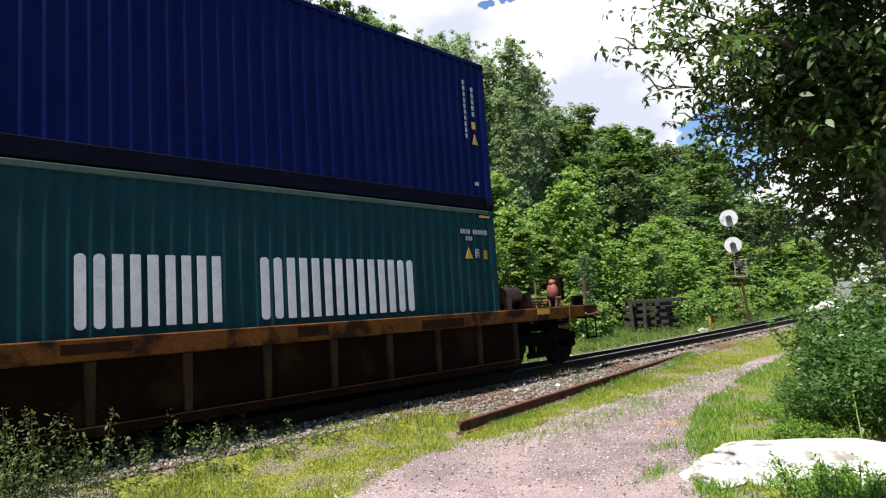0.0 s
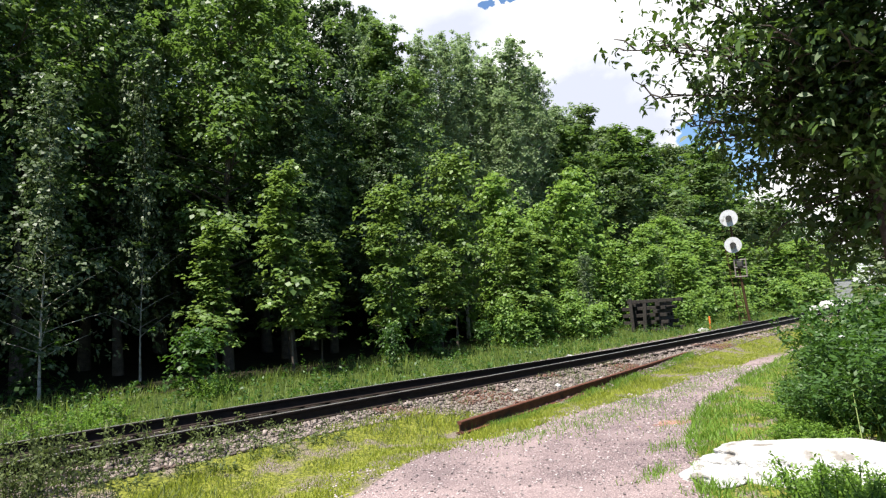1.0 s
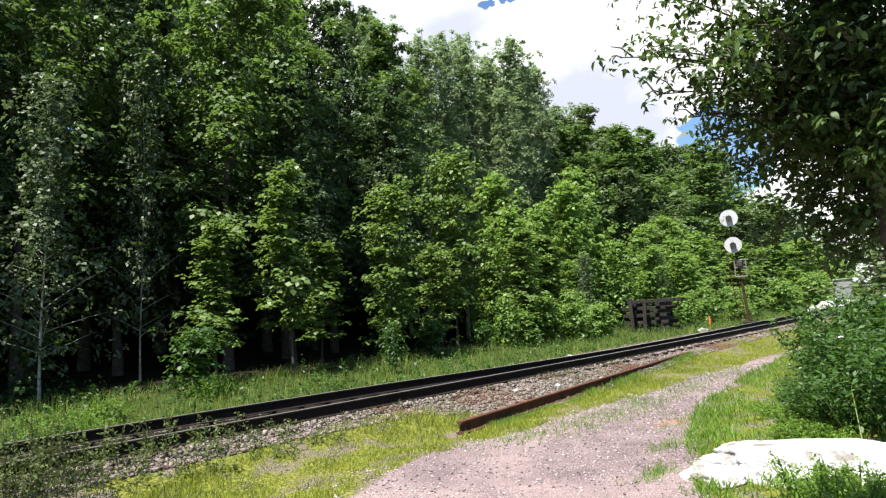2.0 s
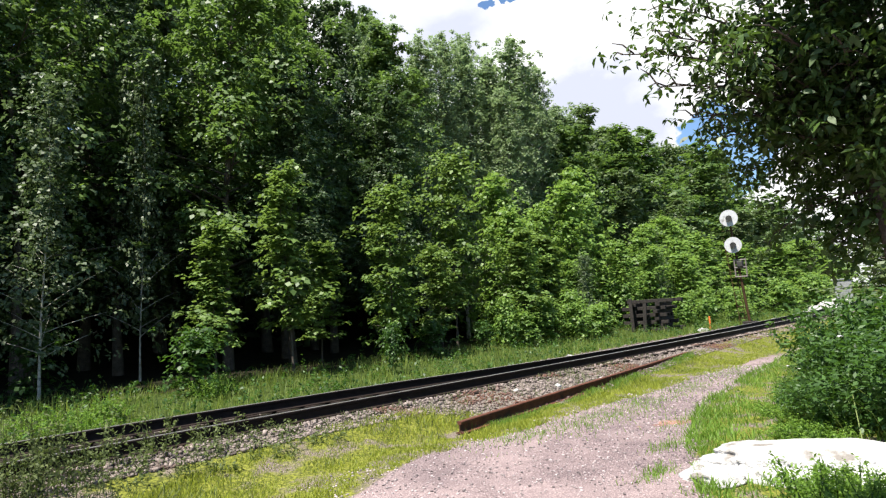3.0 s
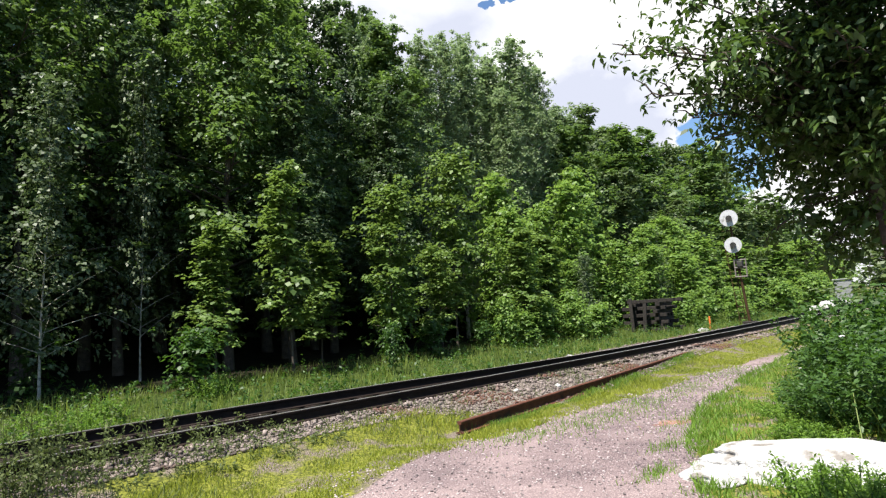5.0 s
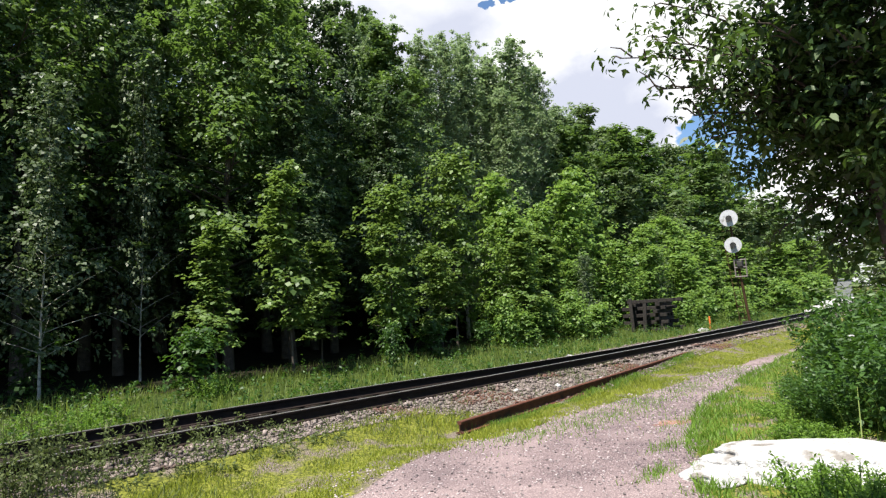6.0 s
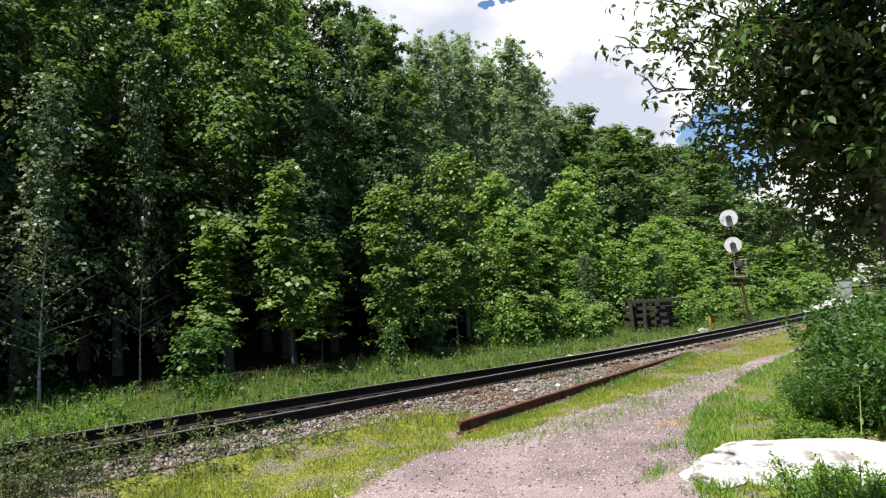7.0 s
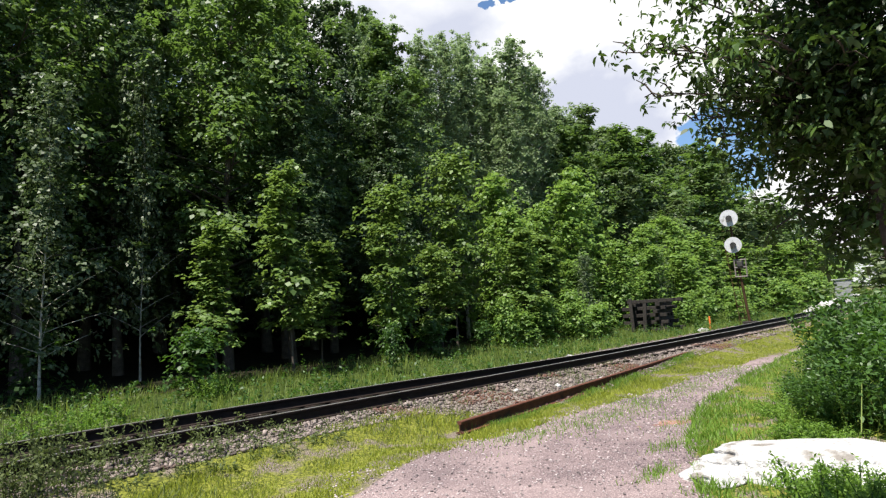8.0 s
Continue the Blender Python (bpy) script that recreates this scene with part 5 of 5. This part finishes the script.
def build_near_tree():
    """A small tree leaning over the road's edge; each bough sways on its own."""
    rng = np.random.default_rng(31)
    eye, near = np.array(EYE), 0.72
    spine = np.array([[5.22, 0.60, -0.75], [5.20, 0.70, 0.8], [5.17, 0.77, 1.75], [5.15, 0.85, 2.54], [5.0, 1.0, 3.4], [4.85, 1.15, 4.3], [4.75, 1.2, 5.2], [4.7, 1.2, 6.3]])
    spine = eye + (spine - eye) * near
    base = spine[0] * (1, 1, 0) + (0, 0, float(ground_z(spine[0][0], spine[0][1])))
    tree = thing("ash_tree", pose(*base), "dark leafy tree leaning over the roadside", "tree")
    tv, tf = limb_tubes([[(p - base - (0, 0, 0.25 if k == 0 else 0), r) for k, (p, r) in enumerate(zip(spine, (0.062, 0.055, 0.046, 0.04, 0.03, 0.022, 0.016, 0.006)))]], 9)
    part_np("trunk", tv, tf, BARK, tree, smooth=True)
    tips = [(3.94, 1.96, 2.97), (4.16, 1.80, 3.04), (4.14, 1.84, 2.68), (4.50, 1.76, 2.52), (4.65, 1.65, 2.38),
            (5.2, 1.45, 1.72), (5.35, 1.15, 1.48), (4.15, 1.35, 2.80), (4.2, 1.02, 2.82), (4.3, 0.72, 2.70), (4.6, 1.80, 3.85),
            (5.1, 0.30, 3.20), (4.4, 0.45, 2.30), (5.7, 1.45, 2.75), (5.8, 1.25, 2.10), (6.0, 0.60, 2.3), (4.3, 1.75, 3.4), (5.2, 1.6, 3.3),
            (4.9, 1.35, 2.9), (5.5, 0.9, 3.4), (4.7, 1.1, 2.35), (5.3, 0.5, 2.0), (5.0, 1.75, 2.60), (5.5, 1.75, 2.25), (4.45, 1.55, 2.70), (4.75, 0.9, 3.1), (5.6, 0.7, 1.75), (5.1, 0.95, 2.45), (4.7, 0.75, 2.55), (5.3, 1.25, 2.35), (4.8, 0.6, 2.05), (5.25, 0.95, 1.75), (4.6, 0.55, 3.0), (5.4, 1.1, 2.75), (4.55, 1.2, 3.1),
            # most of these boughs are added above the view, to shade those below
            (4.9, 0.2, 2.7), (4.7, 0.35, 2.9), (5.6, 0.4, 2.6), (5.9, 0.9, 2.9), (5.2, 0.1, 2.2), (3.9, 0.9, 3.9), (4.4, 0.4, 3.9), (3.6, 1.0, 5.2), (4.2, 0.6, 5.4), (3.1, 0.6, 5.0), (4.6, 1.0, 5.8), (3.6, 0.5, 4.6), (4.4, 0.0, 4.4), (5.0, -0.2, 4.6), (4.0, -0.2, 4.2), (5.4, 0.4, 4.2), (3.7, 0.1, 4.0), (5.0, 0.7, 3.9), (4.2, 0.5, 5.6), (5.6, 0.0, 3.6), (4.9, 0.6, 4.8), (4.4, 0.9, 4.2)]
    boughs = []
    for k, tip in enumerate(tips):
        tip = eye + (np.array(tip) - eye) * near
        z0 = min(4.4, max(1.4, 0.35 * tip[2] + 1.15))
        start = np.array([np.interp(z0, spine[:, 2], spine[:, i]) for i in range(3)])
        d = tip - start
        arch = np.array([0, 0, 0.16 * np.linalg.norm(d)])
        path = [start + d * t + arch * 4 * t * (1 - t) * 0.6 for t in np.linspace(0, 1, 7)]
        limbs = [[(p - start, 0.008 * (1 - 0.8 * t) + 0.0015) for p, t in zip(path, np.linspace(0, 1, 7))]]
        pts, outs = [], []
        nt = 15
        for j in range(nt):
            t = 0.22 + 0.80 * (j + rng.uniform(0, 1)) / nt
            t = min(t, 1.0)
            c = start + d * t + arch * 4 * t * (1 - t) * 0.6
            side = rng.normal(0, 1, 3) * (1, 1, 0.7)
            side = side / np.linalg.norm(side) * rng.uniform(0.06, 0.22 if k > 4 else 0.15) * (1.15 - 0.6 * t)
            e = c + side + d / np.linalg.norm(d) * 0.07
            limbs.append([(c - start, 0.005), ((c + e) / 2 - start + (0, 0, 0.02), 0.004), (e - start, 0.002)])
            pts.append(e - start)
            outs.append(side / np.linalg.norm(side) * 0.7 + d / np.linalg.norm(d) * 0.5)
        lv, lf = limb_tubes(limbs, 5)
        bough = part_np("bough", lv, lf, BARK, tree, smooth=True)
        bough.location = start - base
        # thickest foliage on the added, unseen shading boughs
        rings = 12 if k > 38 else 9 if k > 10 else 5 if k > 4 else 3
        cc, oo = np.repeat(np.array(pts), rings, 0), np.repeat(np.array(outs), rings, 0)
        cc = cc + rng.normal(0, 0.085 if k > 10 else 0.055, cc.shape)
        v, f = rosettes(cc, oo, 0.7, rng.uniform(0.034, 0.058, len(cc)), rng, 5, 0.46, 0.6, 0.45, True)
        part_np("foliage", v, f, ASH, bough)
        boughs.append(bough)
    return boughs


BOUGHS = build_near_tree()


def weed_clump(name, label, seed, stems, height, radius, leaf, material, flowers=0, blades_too=False):
    """Leafy stems rising from one root, a few with pale flower heads."""
    rng = np.random.default_rng(seed)
    plant_ = thing(name, pose(0, 0, 0), label, "weeds")
    limbs, pts, outs, heads = [], [], [], []
    for k in range(stems):
        a, r = rng.uniform(0, 6.28), radius * rng.uniform(0, 1) ** 0.6
        h = height * rng.uniform(0.6, 1.1) * (1 - 0.35 * (r / radius) ** 2)
        foot = np.array([math.cos(a) * r * 0.6, math.sin(a) * r * 0.6, -0.05])
        top = np.array([math.cos(a) * r * 1.25, math.sin(a) * r * 1.25, h]) + rng.normal(0, 0.05, 3)
        limbs.append([(foot, 0.006), ((foot + top) / 2 + rng.normal(0, 0.02, 3), 0.005), (top, 0.002)])
        m = int(10 + 16 * h)
        for j in range(m):
            t = 0.15 + 0.85 * (j + rng.uniform(0, 1)) / m
            az = j * 2.4 + rng.uniform(-0.4, 0.4)
            o = np.array([math.cos(az), math.sin(az), 0.25])
            pts.append(foot + (top - foot) * t + o * leaf * 0.7)
            outs.append(o)
        if k < flowers:
            heads.append(top)
    lv, lf = limb_tubes(limbs, 4)
    part_np("stems", lv, lf, WEED, plant_)
    v, f = spray(np.array(pts), np.array(outs), 4, leaf * 0.5, leaf, rng, 0.42, 0.8, 0.2)
    part_np("leaves", v, f, material, plant_)
    if blades_too:
        n = 70
        a, r = rng.uniform(0, 6.28, n), radius * rng.uniform(0.2, 1.1, n)
        v, f = blades(np.stack([np.cos(a) * r, np.sin(a) * r, 0 * a - 0.03], 1), height * rng.uniform(0.35, 0.75, n), rng.uniform(0.005, 0.009, n), rng, 0.8)
        tagged(part_np("grass_blades", v, f, MEADOW, plant_), kind="stuff")
    for p in heads:
        bm = bmesh.new()
        bmesh.ops.create_icosphere(bm, subdivisions=1, radius=0.045, matrix=Matrix.Translation(p) @ Matrix.Diagonal((1, 1, 0.45, 1)))
        part("flower_head", bm, WHITE_STONE, plant_, "creamy white flower head")
    return plant_


def roadside_weeds():
    rng = np.random.default_rng(41)
    tall = weed_clump("tall_weeds", "tall leafy green weeds at the roadside", 42, 46, 1.55, 0.75, 0.105, WEED, 1, True)
    # the brighter grass green stands in for sunlight on the low weeds
    low = weed_clump("low_weeds", "low leafy weeds by the boulder, sunlight put into their green", 43, 44, 0.38, 0.42, 0.046, VERGE_MIX, 0)
    moved = []
    tall.matrix_world = pose(9.9, 1.95, float(ground_z(9.9, 1.95)))
    moved.append(tall)
    for x, y, w, h in ((9.0, 1.65, 0.9, 0.75), (10.9, 1.85, 0.9, 0.74), (12.3, 1.75, 0.9, 0.66), (14.0, 1.75, 0.9, 0.62), (16.2, 1.8, 0.9, 0.55), (8.1, 1.35, 0.9, 0.72), (11.2, 1.5, 1.2, 0.92), (13.2, 1.4, 1.2, 0.88), (9.6, 1.0, 1.2, 0.95), (15.8, 1.6, 1.2, 0.9), (18.5, 1.9, 1.0, 0.5), (11.5, 0.6, 1.4, 1.1), (9.2, 2.3, 0.6, 0.40), (10.2, 2.55, 0.6, 0.38), (11.6, 2.75, 0.65, 0.36), (13.4, 3.0, 0.7, 0.34), (15.4, 3.35, 0.7, 0.30), (8.3, 2.0, 0.6, 0.42)):
        moved.append(plant(tall, x, y, rng.uniform(0, 360), w, h))
    low.matrix_world = pose(5.35, 1.32, float(ground_z(5.35, 1.32)))
    for x, y, w, h in ((5.0, 1.05, 1.0, 0.9), (5.75, 1.28, 0.8, 0.7), (5.0, 1.55, 0.5, 0.45), (8.3, 2.25, 1.0, 0.8), (9.1, 2.7, 1.0, 0.6), (7.7, 2.2, 0.7, 0.6), (10.2, 2.85, 1.0, 0.6), (12.0, 3.2, 1.0, 0.6), (14.5, 3.6, 1.0, 0.55), (7.5, 1.9, 0.8, 0.6), (3.2, 13.6, 1.2, 1.3), (2.5, 12.9, 1.1, 1.2), (4.2, 14.2, 1.2, 1.3), (3.7, 13.0, 1.0, 1.0), (6.9, 15.0, 1.2, 1.6), (1.8, 13.8, 1.2, 1.4)):
        plant(low, x, y, rng.uniform(0, 360), w, h)
    return moved


SWAYING = roadside_weeds()


def road_tufts():
    rng = np.random.default_rng(71)
    xs, ys = [], []
    for cx, cy, r, n in ((5.75, 2.95, 0.14, 260), (6.75, 3.35, 0.12, 160), (7.9, 4.9, 0.5, 700), (9.3, 5.0, 0.5, 700), (11.5, 5.1, 0.5, 600), (6.6, 5.2, 0.35, 400), (8.6, 3.75, 0.3, 500), (7.6, 3.2, 0.25, 400), (14.0, 5.2, 0.5, 400), (5.6, 2.35, 0.15, 200)):
        xs.append(cx + rng.normal(0, r, n) * 1.6)
        ys.append(cy + rng.normal(0, r * 0.55, n))
    x, y = np.concatenate(xs), np.concatenate(ys)
    v, f = blades(np.stack([x, y, ground_z(x, y) - 0.005], 1), rng.uniform(0.02, 0.09, len(x)), rng.uniform(0.003, 0.006, len(x)), rng, 0.9)
    tagged(part_np("road_tufts", v, f, VERGE_MIX), "thin tufts of grass growing in the gravel road", "grass", kind="stuff")


road_tufts()


def line_weeds():
    """Ragged stalks between the verge and the near rail, too many to count."""
    rng = np.random.default_rng(51)
    limbs, pts, outs = [], [], []
    for k in range(260):
        x = 0.6 + 4.2 * rng.uniform(0, 1) ** 1.5
        y = rng.uniform(6.7, 7.75)
        h = rng.uniform(0.15, 1.0) ** 1.4 * np.interp(x, [0.6, 2.0, 3.2, 4.6], [1.0, 0.85, 0.5, 0.22])
        foot = np.array([x, y, float(ground_z(x, y)) - 0.03])
        top = foot + np.array([rng.normal(0, 0.12), rng.normal(0, 0.12), h])
        limbs.append([(foot, 0.004), ((foot + top) / 2 + rng.normal(0, 0.015, 3), 0.003), (top, 0.0015)])
        m = int(5 + 22 * h)
        for j in range(m):
            t = 0.15 + 0.85 * (j + rng.uniform(0, 1)) / m
            az = j * 2.4
            o = np.array([math.cos(az), math.sin(az), 0.3])
            pts.append(foot + (top - foot) * t + o * 0.03)
            outs.append(o)
    lv, lf = limb_tubes(limbs, 4)
    v, f = spray(np.array(pts), np.array(outs), 2, 0.02, 0.055, rng, 0.42, 0.7, 0.2)
    faces = np.concatenate([lf, f + len(lv)])
    tagged(part_np("line_weeds", np.concatenate([lv, v]), faces, DRY_WEED), "ragged weeds growing along the near rail", "weeds", kind="stuff")


line_weeds()


# ---- what moves ----
def motions():
    times = [0.25 * k for k in range(33)]
    for ob in (CAR, *STACK):
        walk(ob, [(t, pose(CAR_START - SPEED * t, TRACK, 0)) for t in times])
    for axle in AXLES:
        x = axle.location.x
        walk(axle, [(k / 30, pose(x, 0, 0.46, 0, -math.degrees(SPEED * k / 30 / 0.46), 0)) for k in range(241)])
    for k, bough in enumerate(BOUGHS):
        p = bough.location.copy()
        rows = []
        for t in times:
            a = 1.5 * math.sin(2.1 * t + 0.7 * k) + 0.8 * math.sin(4.3 * t + 1.9 * k)
            b = 1.3 * math.sin(1.7 * t + 1.1 * k + 1.0) + 0.6 * math.sin(3.9 * t + 0.6 * k)
            rows.append((t, pose(p.x, p.y, p.z, a, b, 0.8 * b)))
        walk(bough, rows)
    # gusts bend the roadside weeds towards the line, then let them back
    gust = ((0.0, 6.0), (0.7, 4.0), (1.3, 5.5), (2.2, 4.0), (3.0, 7.5), (3.6, 4.5), (4.5, 8.5), (5.2, 3.0), (6.0, -4.0), (6.6, -6.0), (7.3, -4.5), (8.0, -7.5))
    for k, ob in enumerate(SWAYING):
        loc, rot, sc = ob.matrix_basis.decompose()
        flat_turn = rot.to_matrix().to_4x4()
        rows = []
        for t in times:
            a = float(np.interp(t - 0.05 * (k % 4), [g[0] for g in gust], [g[1] for g in gust])) + 1.0 * math.sin(3.7 * t + 2 * k)
            b = 1.2 * math.sin(1.5 * t + 1.4 * k)
            rows.append((t, Matrix.Translation(loc) @ Matrix.Rotation(radians(a), 4, Vector((-0.71, -0.70, 0))) @ Matrix.Rotation(radians(b), 4, Vector((0.7, -0.71, 0))) @ flat_turn))
        walk(ob, rows)


motions()
